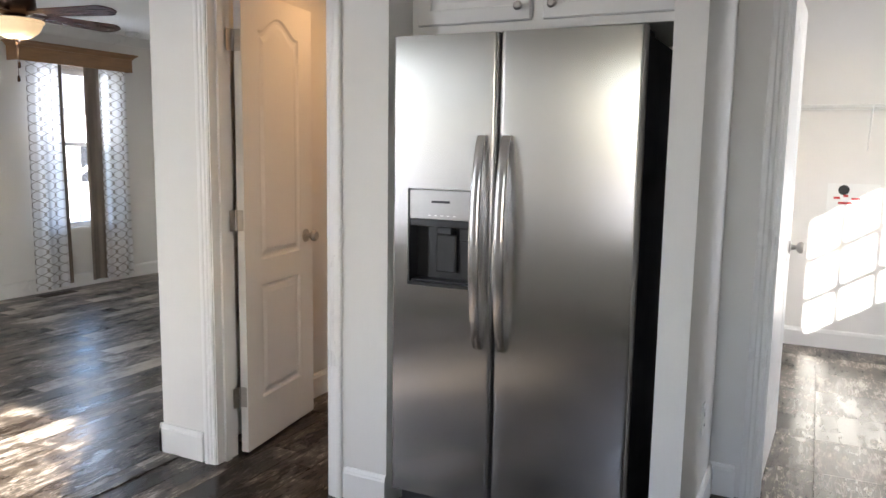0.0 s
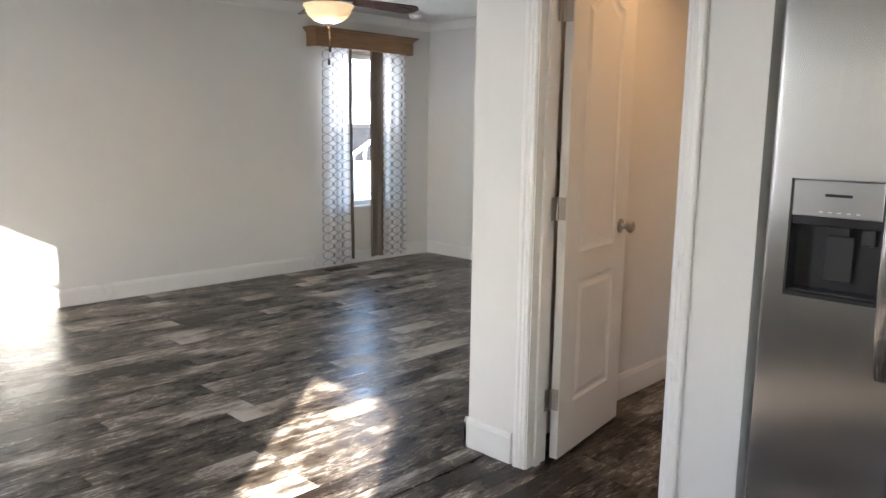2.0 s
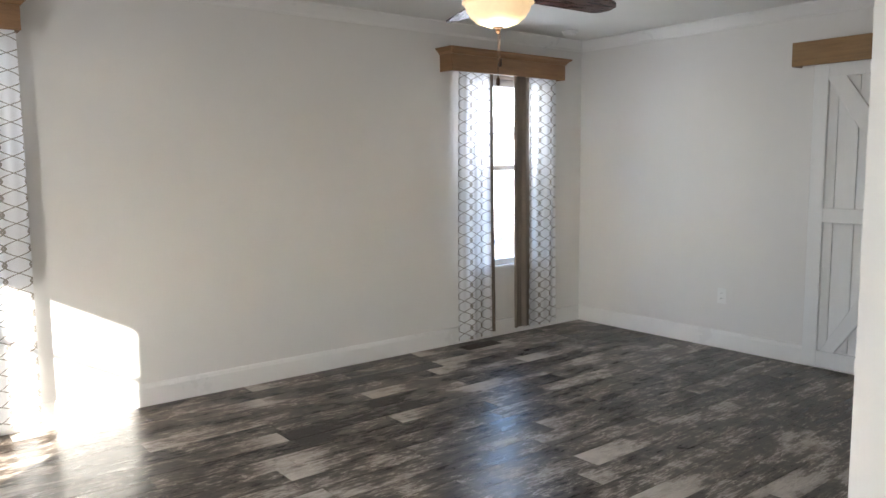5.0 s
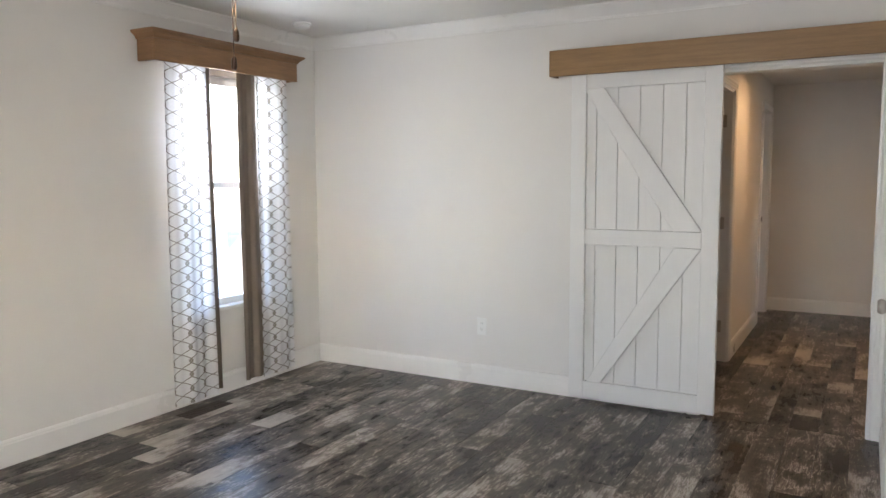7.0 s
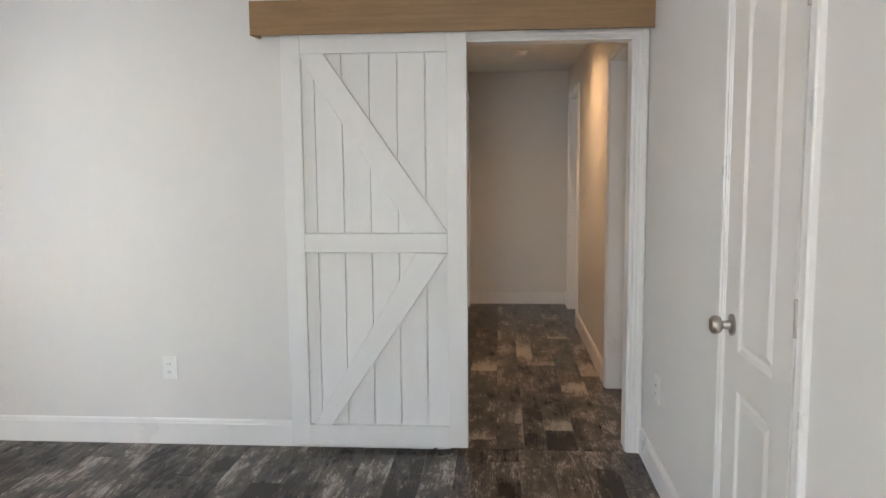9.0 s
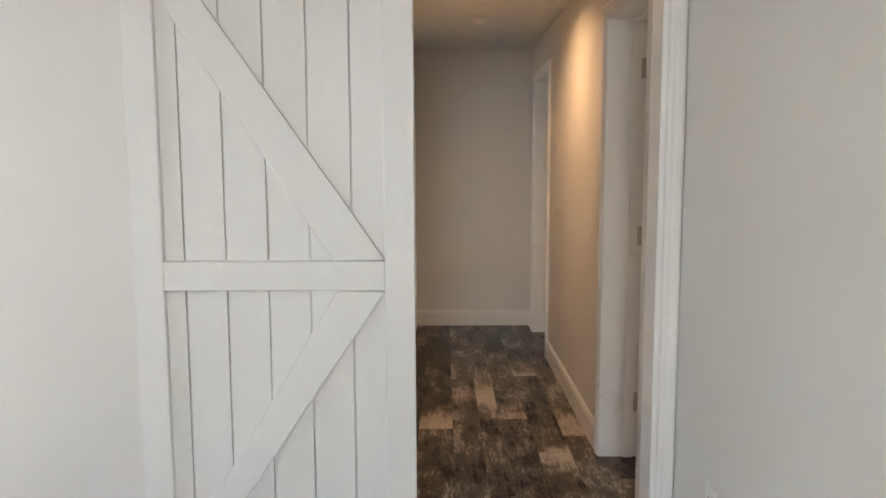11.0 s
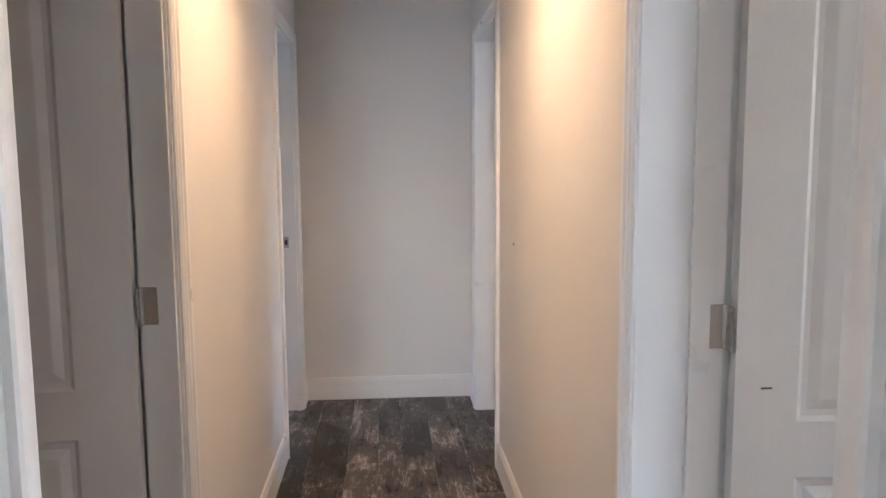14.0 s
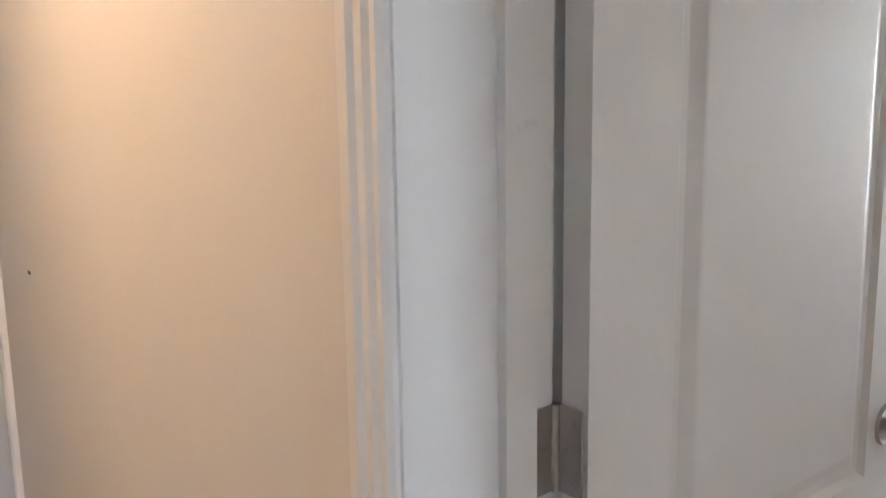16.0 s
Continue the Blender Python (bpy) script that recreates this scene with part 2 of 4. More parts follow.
ROOFM = surface("grey_shingle", (0.16, 0.16, 0.17), 0.9, vary=0.3)
RED = surface("red_print", (0.55, 0.05, 0.05), 0.5)
SCUFF = surface("dark_scuff", (0.12, 0.10, 0.08), 0.7)


# ---- mesh helpers ----
def box_bm(x0, x1, y0, y1, z0, z1, bevel=0.0, seg=2):
    bm = bmesh.new()
    bmesh.ops.create_cube(bm, size=1.0)
    for v in bm.verts:
        v.co = Vector(((x0 + x1) / 2 + v.co.x * (x1 - x0), (y0 + y1) / 2 + v.co.y * (y1 - y0), (z0 + z1) / 2 + v.co.z * (z1 - z0)))
    if bevel > 0:
        bmesh.ops.bevel(bm, geom=bm.edges[:], offset=bevel, segments=seg, profile=0.6, affect="EDGES")
    return bm


def add_box(bm, x0, x1, y0, y1, z0, z1):
    v = [bm.verts.new((x, y, z)) for z in (z0, z1) for x, y in ((x0, y0), (x1, y0), (x1, y1), (x0, y1))]
    for f in ((3, 2, 1, 0), (4, 5, 6, 7), (0, 1, 5, 4), (1, 2, 6, 5), (2, 3, 7, 6), (3, 0, 4, 7)):
        bm.faces.new([v[i] for i in f])


def link(name, bm, material, smooth=False):
    me = bpy.data.meshes.new(name)
    bmesh.ops.recalc_face_normals(bm, faces=bm.faces[:])
    bm.to_mesh(me)
    bm.free()
    me.materials.append(material)
    if smooth:
        for p in me.polygons:
            p.use_smooth = True
        me.set_sharp_from_angle(angle=radians(38))
    return new(name, me)


def part(name, bm, material, parent, label="", smooth=False):
    ob = link(name, bm, material, smooth)
    ob.parent = parent
    if label:
        tagged(ob, label)
    return ob


def thing(name, at, label, category, group="", kind=""):
    ob = new(name)
    ob.empty_display_size = 0.05
    ob.matrix_basis = at if isinstance(at, Matrix) else Matrix.Translation(at)
    return tagged(ob, label, category, group, kind)


def lathe(profile, seg=24, axis="z"):
    bm = bmesh.new()
    rings = []
    for r, h in profile:
        ring = []
        for i in range(seg):
            a = 2 * math.pi * i / seg
            p = (r * math.cos(a), r * math.sin(a), h)
            if axis == "y":
                p = (p[0], p[2], p[1])
            if axis == "x":
                p = (p[2], p[0], p[1])
            ring.append(bm.verts.new(p))
        rings.append(ring)
    for a, c in zip(rings, rings[1:]):
        for i in range(seg):
            bm.faces.new((a[i], a[(i + 1) % seg], c[(i + 1) % seg], c[i]))
    for ring in (rings[0], rings[-1]):
        bm.faces.new(ring)
    return bm


def sweep(profile, path, bm=None):
    """Extrude the closed profile (list of offset functions' points) through a list of rings."""
    bm = bm or bmesh.new()
    rings = [[bm.verts.new(p) for p in ring] for ring in path]
    for a, c in zip(rings, rings[1:]):
        for i in range(len(a)):
            bm.faces.new((a[i], a[(i + 1) % len(a)], c[(i + 1) % len(a)], c[i]))
    bm.faces.new(rings[0])
    bm.faces.new(rings[-1])
    return bm


def tube(points, r, seg=8):
    bm = bmesh.new()
    rings = []
    pts = [Vector(p) for p in points]
    for i, p in enumerate(pts):
        d = (pts[min(i + 1, len(pts) - 1)] - pts[max(i - 1, 0)]).normalized()
        s = d.cross(Vector((0, 0, 1)))
        s = s.normalized() if s.length > 0.01 else Vector((1, 0, 0))
        t = d.cross(s)
        rings.append([p + r * (math.cos(2 * math.pi * k / seg) * s + math.sin(2 * math.pi * k / seg) * t) for k in range(seg)])
    return sweep(None, rings, bm)


# ---- structure ----
def wall(name, axis, c0, c1, a0, a1, z0, z1, openings=(), material=None, label=""):
    """A wall between c0 and c1 across, from a0 to a1 along its axis, with openings (a0, a1, bottom, top)."""
    bm = bmesh.new()

    def slab(p0, p1, q0, q1):
        if p1 - p0 < 0.001 or q1 - q0 < 0.001:
            return
        if axis == "x":
            add_box(bm, p0, p1, c0, c1, q0, q1)
        else:
            add_box(bm, c0, c1, p0, p1, q0, q1)

    at = a0
    for o0, o1, b, t in sorted(openings):
        slab(at, o0, z0, z1)
        slab(o0, o1, z0, b)
        slab(o0, o1, t, z1)
        at = o1
    slab(at, a1, z0, z1)
    return tagged(link(name, bm, material or WALL), label or "warm white painted drywall", "wall", kind="structure")


CEIL_Z, HALL_Z = 2.42, 2.31
LX, RX, NY, SY = -6.43, -2.685, 6.10, -0.90    # living room faces
HLX, HRX, HEND = -3.68, -2.70, 10.05           # hall faces
WEST1, WEST2 = (0.86, 1.56), (4.81, 5.51)      # window openings in the west wall
wall("wall_west", "y", LX - 0.14, LX, SY, NY, 0, CEIL_Z, [(*WEST1, 0.57, 2.05), (*WEST2, 0.57, 2.05)])
wall("wall_north", "x", NY, NY + 0.12, LX, RX, 0, CEIL_Z, [(-3.63, -2.745, 0, 1.99)])
wall("wall_living_east", "y", RX, RX + 0.145, 2.66, NY + 0.12, 0, CEIL_Z, [(4.235, 4.80, 0, 2.03)])
wall("wall_south", "x", SY - 0.14, SY, LX - 0.14, 1.94, 0, CEIL_Z, [(-0.72, 0.09, 0.72, 2.04), (-4.17, -3.53, 0.62, 2.25)])
wall("wall_pantry_front", "x", 2.66, 2.78, RX + 0.145, -1.53, 0, CEIL_Z, [(-2.385, -1.775, 0, 2.04)])
wall("wall_pantry_back", "x", 4.13, 4.22, RX + 0.145, -0.49, 0, CEIL_Z)
wall("wall_pantry_side", "y", -1.62, -1.53, 2.78, 4.13, 0, CEIL_Z)
wall("wall_alcove_back", "x", 3.44, 3.52, -1.53, -0.55, 0, CEIL_Z)
wall("wall_wing", "y", -0.55, -0.455, 2.62, 3.52, 0, CEIL_Z)
wall("wall_utility_west", "y", -0.49, -0.41, 3.52, 6.22, 0, CEIL_Z)
wall("wall_utility_front", "x", 3.40, 3.52, -0.455, 1.80, 0, CEIL_Z, [(-0.29, 0.49, 0, 2.04)])
wall("wall_utility_north", "x", 6.22, 6.34, -0.49, 1.94, 0, CEIL_Z)
wall("wall_utility_east", "y", 1.80, 1.94, 3.52, 6.22, 0, CEIL_Z, [(3.78, 4.66, 1.28, 2.22)])
wall("wall_kitchen_east", "y", 1.80, 1.94, SY, 3.52, 0, CEIL_Z)
# hall
HY0 = NY + 0.12
wall("wall_hall_left", "y", HLX - 0.085, HLX, HY0, HEND, 0, HALL_Z, [(6.74, 7.52, 0, 2.03), (9.20, 9.88, 0, 2.03)])
wall("wall_hall_right", "y", HRX, HRX + 0.175, HY0, HEND, 0, HALL_Z, [(6.46, 7.167, 0, 2.03), (9.00, 9.79, 0, 2.03)])
wall("wall_hall_end", "x", HEND, HEND + 0.12, -6.6, 0.8, 0, HALL_Z)
wall("wall_room_front", "x", HY0, HY0 + 0.08, -6.6, HLX - 0.085, 0, HALL_Z)
wall("wall_room_front", "x", HY0 + 0.13, HY0 + 0.21, HRX + 0.175, 0.8, 0, HALL_Z)
wall("wall_room_west", "y", -6.6, -6.48, HY0 + 0.08, HEND, 0, HALL_Z, [(9.2, 9.8, 0.9, 1.9)])
# the first opening is made up for the fill lamp of the east room
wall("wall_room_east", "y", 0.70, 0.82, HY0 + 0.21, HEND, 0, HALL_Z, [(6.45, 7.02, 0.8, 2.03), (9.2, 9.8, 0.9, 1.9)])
# unseen walls added close behind the open doors, so their hinge gaps stay dark
wall("wall_added_divider", "x", 7.56, 7.70, -6.48, HLX - 0.085, 0, HALL_Z)
wall("wall_added_divider", "x", 7.175, 7.40, HRX + 0.175, 0.70, 0, HALL_Z)


def slab_of(name, x0, x1, y0, y1, z0, z1, material, label, category):
    return tagged(link(name, box_bm(x0, x1, y0, y1, z0, z1), material), label, category, kind="structure")


slab_of("ceiling", LX - 0.14, 1.94, SY - 0.14, HY0, CEIL_Z, CEIL_Z + 0.1, CEIL, "flat off-white textured ceiling", "ceiling")
slab_of("ceiling_utility", -0.49, 1.94, HY0, 6.34, CEIL_Z, CEIL_Z + 0.1, CEIL, "flat off-white ceiling of the utility room", "ceiling")
slab_of("ceiling_hall", -6.6, 0.82, HY0 + 0.004, HEND + 0.12, HALL_Z, HALL_Z + 0.1, CEIL, "low flat off-white hall ceiling", "ceiling")

BASE = [(0, 0), (0.014, 0), (0.014, 0.108), (0.011, 0.114), (0.011, 0.120), (0.006, 0.130), (0.0, 0.132)]
CROWN = [(0, 0), (0.0, -0.085), (0.010, -0.085), (0.014, -0.070), (0.040, -0.035), (0.055, -0.014), (0.062, -0.010), (0.062, 0)]


def strip(name, profile, p0, p1, out, z, material, label, category):
    """A moulding with the profile (out of the wall, up) from p0 to p1, out being the way off the wall."""
    path = [[(p[0] + out[0] * o, p[1] + out[1] * o, z + h) for o, h in profile] for p in (p0, p1)]
    return tagged(link(name, sweep(profile, path), material), label, category, kind="structure")


def base(p0, p1, out):
    strip("baseboard", BASE, p0, p1, out, 0, TRIM, "white painted baseboard with a rounded top", "baseboard")


base((LX, SY), (LX, NY), (1, 0))
base((LX, NY), (-3.70, NY), (0, -1))
base((RX, 2.646), (RX, 4.175), (-1, 0))
base((RX, 4.86), (RX, NY - 0.016), (-1, 0))
base((RX - 0.014, 2.66), (-2.445, 2.66), (0, -1))
base((-1.715, 2.66), (-1.53, 2.66), (0, -1))
base((RX + 0.145, 2.78), (RX + 0.145, 4.13), (1, 0))
base((RX + 0.145, 4.13), (-1.62, 4.13), (0, -1))
base((-0.455, 2.62), (-0.455, 3.40), (1, 0))
base((-0.455, 3.40), (-0.355, 3.40), (0, -1))
base((-0.41, 6.22), (1.80, 6.22), (0, -1))
base((-0.41, 3.52), (-0.41, 6.22), (1, 0))
base((HLX, 7.58), (HLX, 9.14), (1, 0))
base((HRX, 7.24), (HRX, 8.94), (-1, 0))
base((HLX, HEND), (HRX, HEND), (0, -1))
base((HLX, 9.94), (HLX, HEND), (1, 0))
base((HRX, 9.85), (HRX, HEND), (-1, 0))
base((-6.48, HEND), (HLX - 0.085, HEND), (0, -1))
base((HRX + 0.175, HEND), (0.70, HEND), (0, -1))
base((LX, SY), (1.8, SY), (0, 1))
for p0, p1, out in (((LX, SY), (LX, NY), (1, 0)), ((LX, NY), (RX, NY), (0, -1)), ((RX, 2.66), (RX, NY), (-1, 0)), ((LX, SY), (1.8, SY), (0, 1))):
    strip("crown_moulding", CROWN, p0, p1, out, CEIL_Z - 0.001, TRIM, "white stepped crown moulding", "crown moulding")

CASE = [(0.0, 0), (0.0, 0.008), (0.006, 0.013), (0.016, 0.011), (0.022, 0.015), (0.034, 0.014), (0.040, 0.018), (0.054, 0.018), (0.060, 0.014), (0.060, 0)]


def casing(axis, face, out, u0, u1, top, wide=1.0):
    """Mitred casing round an opening on the wall face at the given coordinate."""
    path = []
    for k in range(4):
        ring = []
        for o, h in CASE:
            o = o * wide - 0.013
            u, z = ((u0 - o, 0.0), (u0 - o, top + o), (u1 + o, top + o), (u1 + o, 0.0))[k]
            c = face + out * h
            ring.append((u, c, z) if axis == "x" else (c, u, z))
        path.append(ring)
    return tagged(link("trim", sweep(CASE, path), TRIM), "white fluted door casing", "trim", kind="structure")


def jamb(axis, c0, c1, u0, u1, top, stop=None):
    """Lining of an opening 2 mm proud of the casing's back, with a door stop."""
    bm = bmesh.new()
    t = 0.018

    def piece(p0, p1, d0, d1, z0, z1):
        if axis == "x":
            add_box(bm, p0, p1, d0, d1, z0, z1)
        else:
            add_box(bm, d0, d1, p0, p1, z0, z1)

    piece(u0, u0 + t, c0 - 0.003, c1 + 0.003, 0, top)
    piece(u1 - t, u1, c0 - 0.003, c1 + 0.003, 0, top)
    piece(u0 + t, u1 - t, c0 - 0.003, c1 + 0.003, top - t, top)
    if stop:
        s0, s1 = stop
        piece(u0 + t, u0 + t + 0.011, s0, s1, 0, top - t)
        piece(u1 - t - 0.011, u1 - t, s0, s1, 0, top - t)
        piece(u0 + t + 0.011, u1 - t - 0.011, s0, s1, top - t - 0.011, top - t)
    return tagged(link("door_jamb", bm, TRIM), "white painted door lining with a stop", "door jamb", kind="structure")


casing("x", NY, -1, -3.63, -2.745, 1.99, 1.1)
jamb("x", NY, HY0, -3.63, -2.745, 1.99)
casing("x", 2.66, -1, -2.385, -1.775, 2.04)
jamb("x", 2.66, 2.78, -2.385, -1.775, 2.04, (2.70, 2.735))
casing("y", RX, -1, 4.235, 4.80, 2.03)
jamb("y", RX, RX + 0.145, 4.235, 4.80, 2.03, (RX + 0.045, RX + 0.08))
casing("x", 3.40, -1, -0.29, 0.49, 2.04)
jamb("x", 3.40, 3.52, -0.29, 0.49, 2.04, (3.44, 3.475))
casing("y", HLX, 1, 6.74, 7.52, 2.03)
jamb("y", HLX - 0.085, HLX, 6.74, 7.52, 2.03, (HLX - 0.022, HLX - 0.004))
casing("y", HLX, 1, 9.20, 9.88, 2.03)
jamb("y", HLX - 0.085, HLX, 9.20, 9.88, 2.03, (HLX - 0.022, HLX - 0.004))
casing("y", HRX, -1, 6.46, 7.167, 2.03)
jamb("y", HRX, HRX + 0.175, 6.46, 7.167, 2.03, (HRX + 0.105, HRX + 0.145))
casing("y", HRX, -1, 9.00, 9.79, 2.03)
jamb("y", HRX, HRX + 0.175, 9.00, 9.79, 2.03, (HRX + 0.105, HRX + 0.145))


# ---- doors ----
def panel_loop(x0, x1, z0, z1, arch, inset, y):
    """Outline of a door panel, its head arched by the given rise."""
    x0, x1, z0, z1 = x0 + inset, x1 - inset, z0 + inset, z1 - inset
    pts = [(x0, z0), (x1, z0)]
    if arch <= 0:
        pts += [(x1, z1), (x0, z1)]
    else:
        for i in range(21):
            s = i / 20
            u = abs(2 * s - 1)
            k = 0.0 if u > 0.88 else 0.5 + 0.5 * math.cos(math.pi * u / 0.88)
            pts.append((x1 + (x0 - x1) * s, z1 - arch + arch * k ** 0.8))
    return [(px, y, pz) for px, pz in pts]


def door_leaf_bm(w, h, t):
    """A moulded two-panel door leaf, hinge edge at x = 0, from y = 0 to y = t, both faces panelled."""
    bm = bmesh.new()
    m = 0.135 if w > 0.7 else 0.125
    panels = [(m, w - m, 0.215, 0.735, 0.0), (m, w - m, 0.85, h - 0.085, 0.07)]
    steps = [(0.0, 0.0), (0.010, 0.007), (0.022, 0.008), (0.042, 0.0015), (0.046, 0.001)]
    for side in (0, 1):
        def dep(d):
            return d if side == 0 else t - d
        outer = [bm.verts.new(p) for p in ((0, dep(0), 0), (w, dep(0), 0), (w, dep(0), h), (0, dep(0), h))]
        edges = [bm.edges.new((outer[i], outer[(i + 1) % 4])) for i in range(4)]
        fields = []
        for x0, x1, z0, z1, arch in panels:
            loops = [[bm.verts.new(p) for p in panel_loop(x0, x1, z0, z1, arch, ins, dep(d))] for ins, d in steps]
            n = len(loops[0])
            edges += [bm.edges.new((loops[0][i], loops[0][(i + 1) % n])) for i in range(n)]
            for a, c in zip(loops, loops[1:]):
                for i in range(n):
                    bm.faces.new((a[i], a[(i + 1) % n], c[(i + 1) % n], c[i]))
            fields.append(loops[-1])
        for f in fields:
            bm.faces.new(f)
        bmesh.ops.triangle_fill(bm, use_beauty=True, use_dissolve=False, edges=edges)
        if side == 0:
            first = outer
        else:
            for i in range(4):
                bm.faces.new((first[i], first[(i + 1) % 4], outer[(i + 1) % 4], outer[i]))
    return bm


def knob_bm(side):
    prof = [(0.0, 0.0), (0.032, 0.0), (0.032, 0.006), (0.014, 0.010), (0.011, 0.030), (0.022, 0.036), (0.028, 0.046), (0.028, 0.054), (0.021, 0.063), (0.0, 0.066)]
    return lathe([(r, h * side) for r, h in prof[1:-1]], 20, "y")


def door(name, hinge, angle, w, h, hand, label, t=0.035, knobs=True, jamb_dir=None):
    """A hinged door. The leaf runs from the hinge along the angle (degrees); hand +1 or -1 says on which side its thickness lies."""
    ob = thing(name, pose(hinge[0], hinge[1], 0.012, 0, 0, angle), label, "door")
    bm = door_leaf_bm(w, h, t)
    if hand < 0:
        for v in bm.verts:
            v.co.y -= t
    leaf = part("door_leaf", bm, DOOR, ob)
    for v in leaf.data.vertices:
        v.co.x += 0.006
    y0, y1 = (0, t) if hand > 0 else (-t, 0)
    if knobs:
        for y, s in ((y0, -1), (y1, 1)):
            kb = knob_bm(s)
            for v in kb.verts:
                v.co += Vector((w - 0.065, y, 0.918))
            part("knob", kb, NICKEL, leaf, "satin nickel round door knob", True)
        part("latch", box_bm(w, w + 0.002, (y0 + y1) / 2 - 0.012, (y0 + y1) / 2 + 0.012, 0.89, 0.947), NICKEL, leaf, "nickel latch plate")
    for z in (h - 0.215, h / 2 + 0.035, 0.255):
        hz = 0.0445
        kn = part("hinge", tube([(-0.004, 0.0, z - hz), (-0.004, 0.0, z + hz)], 0.006, 10), NICKEL, ob, "brushed nickel butt hinge", True)
        a, c = (0.001, 0.034) if hand > 0 else (-0.034, -0.001)
        part("hinge_leaf", box_bm(-0.0022, 0.0, a, c, z - hz, z + hz), NICKEL, kn)
        if jamb_dir is not None:
            j = Matrix.Rotation(radians(jamb_dir - angle), 4, "Z")
            bl = box_bm(0.002, 0.036, -0.0012, 0.0012, z - hz, z + hz)
            bmesh.ops.transform(bl, matrix=Matrix.Translation((-0.006, 0, 0)) @ j, verts=bl.verts[:])
            part("jamb_leaf", bl, NICKEL, kn)
            for dz in (-0.030, 0.0, 0.030):
                sc = lathe([(0.0035, -0.0022), (0.0035, 0.0022)], 8, "y")
                bmesh.ops.transform(sc, matrix=Matrix.Translation((-0.006, 0, 0)) @ j @ Matrix.Translation((0.024 if dz else 0.014, 0, z + dz)), verts=sc.verts[:])
                part("screw", sc, NICKEL, kn)
                lp = lathe([(0.0032, -0.0045), (0.0032, -0.0015)], 8, "x")
                bmesh.ops.translate(lp, vec=(0.0, (0.5 * (a + c)) + (0.006 if dz else -0.004) * (1 if hand > 0 else -1), z + dz), verts=lp.verts[:])
                part("screw", lp, NICKEL, kn)
    return ob


door("door_pantry", (-2.356, 2.791), 98, 0.60, 2.00, -1, "white moulded two-panel door standing open into the pantry", jamb_dir=-90)
door("door_closet", (RX - 0.011, 4.257), 90, 0.521, 1.99, -1, "closed white moulded two-panel closet door", jamb_dir=None)
door("door_utility", (-0.268, 3.528), 88, 0.74, 2.00, 1, "white door open into the utility room", jamb_dir=-90)
door("door_hall_right", (HRX + 0.184, 7.147), -4, 0.69, 2.00, -1, "white moulded two-panel hall door standing open", jamb_dir=180)
door("door_hall_left", (HLX - 0.089, 7.500), 186, 0.74, 2.00, 1, "white moulded two-panel hall door, half in shade, open", jamb_dir=0)
st = thing("strike_plate", (HLX - 0.06, 9.861, 0.95), "small nickel strike plate on the white jamb", "strike plate")
part("plate", box_bm(-0.014, 0.014, -0.002, 0.0, -0.03, 0.03), NICKEL, st)
part("latch_hole", box_bm(-0.007, 0.007, -0.0035, -0.0022, -0.013, 0.013), DARKSLOT, st)


# ---- barn door and its header ----
def barn_door():
    X0, X1, Z0, Z1, F = -4.405, -3.527, 0.02, 2.04, 6.053
    ob = thing("barn_door", (X0, F, Z0), "white painted sliding barn door with K-shaped bracing", "barn door")
    w, h = X1 - X0, Z1 - Z0
    st_w, mid0, mid1, top, bot = 0.094, 0.965, 1.058, 0.115, 0.105
    xs = [st_w - 0.02, 0.155, 0.286, 0.418, 0.550, 0.682, w - st_w + 0.02]
    for a, c in zip(xs, xs[1:]):
        part("board", box_bm(a + 0.0028, c - 0.0028, 0.0225, 0.031, 0.02, h - 0.02, 0.0012, 1), BARN, ob)
    part("backing", box_bm(0.02, w - 0.02, 0.0345, 0.039, 0.02, h - 0.02), BARN, ob)
    part("stile", box_bm(0, st_w, 0, 0.034, 0, h, 0.0025, 1), BARN, ob)
    part("stile", box_bm(w - st_w, w, 0, 0.034, 0, h, 0.0025, 1), BARN, ob)
    part("rail", box_bm(st_w, w - st_w, 0.0004, 0.034, h - top, h, 0.002, 1), BARN, ob)
    part("rail", box_bm(st_w, w - st_w, 0.0004, 0.034, mid0, mid1, 0.002, 1), BARN, ob)
    part("rail", box_bm(st_w, w - st_w, 0.0004, 0.034, 0.0, bot, 0.002, 1), BARN, ob)

    def brace(pts):
        bm = bmesh.new()
        a = [bm.verts.new((x, 0.001, z)) for x, z in pts]
        c = [bm.verts.new((x, 0.0195, z)) for x, z in pts]
        n = len(pts)
        bm.faces.new(a)
        bm.faces.new(c[::-1])
        for i in range(n):
            bm.faces.new((a[i], a[(i + 1) % n], c[(i + 1) % n], c[i]))
        bmesh.ops.bevel(bm, geom=[e for e in bm.edges if abs(e.verts[0].co.y - 0.001) < 1e-5 and abs(e.verts[1].co.y - 0.001) < 1e-5], offset=0.002, segments=1, affect="EDGES")
        part("brace", bm, BARN, ob)

    r, zt, zb = w - st_w, h - top, bot
    brace([(st_w, zt), (0.204, zt), (r, mid1 + 0.004), (r - 0.16, mid1), (st_w, zt - 0.02)])
    brace([(r, mid0 - 0.004), (0.205, zb), (0.115, zb), (r - 0.15, mid0)])
    return ob


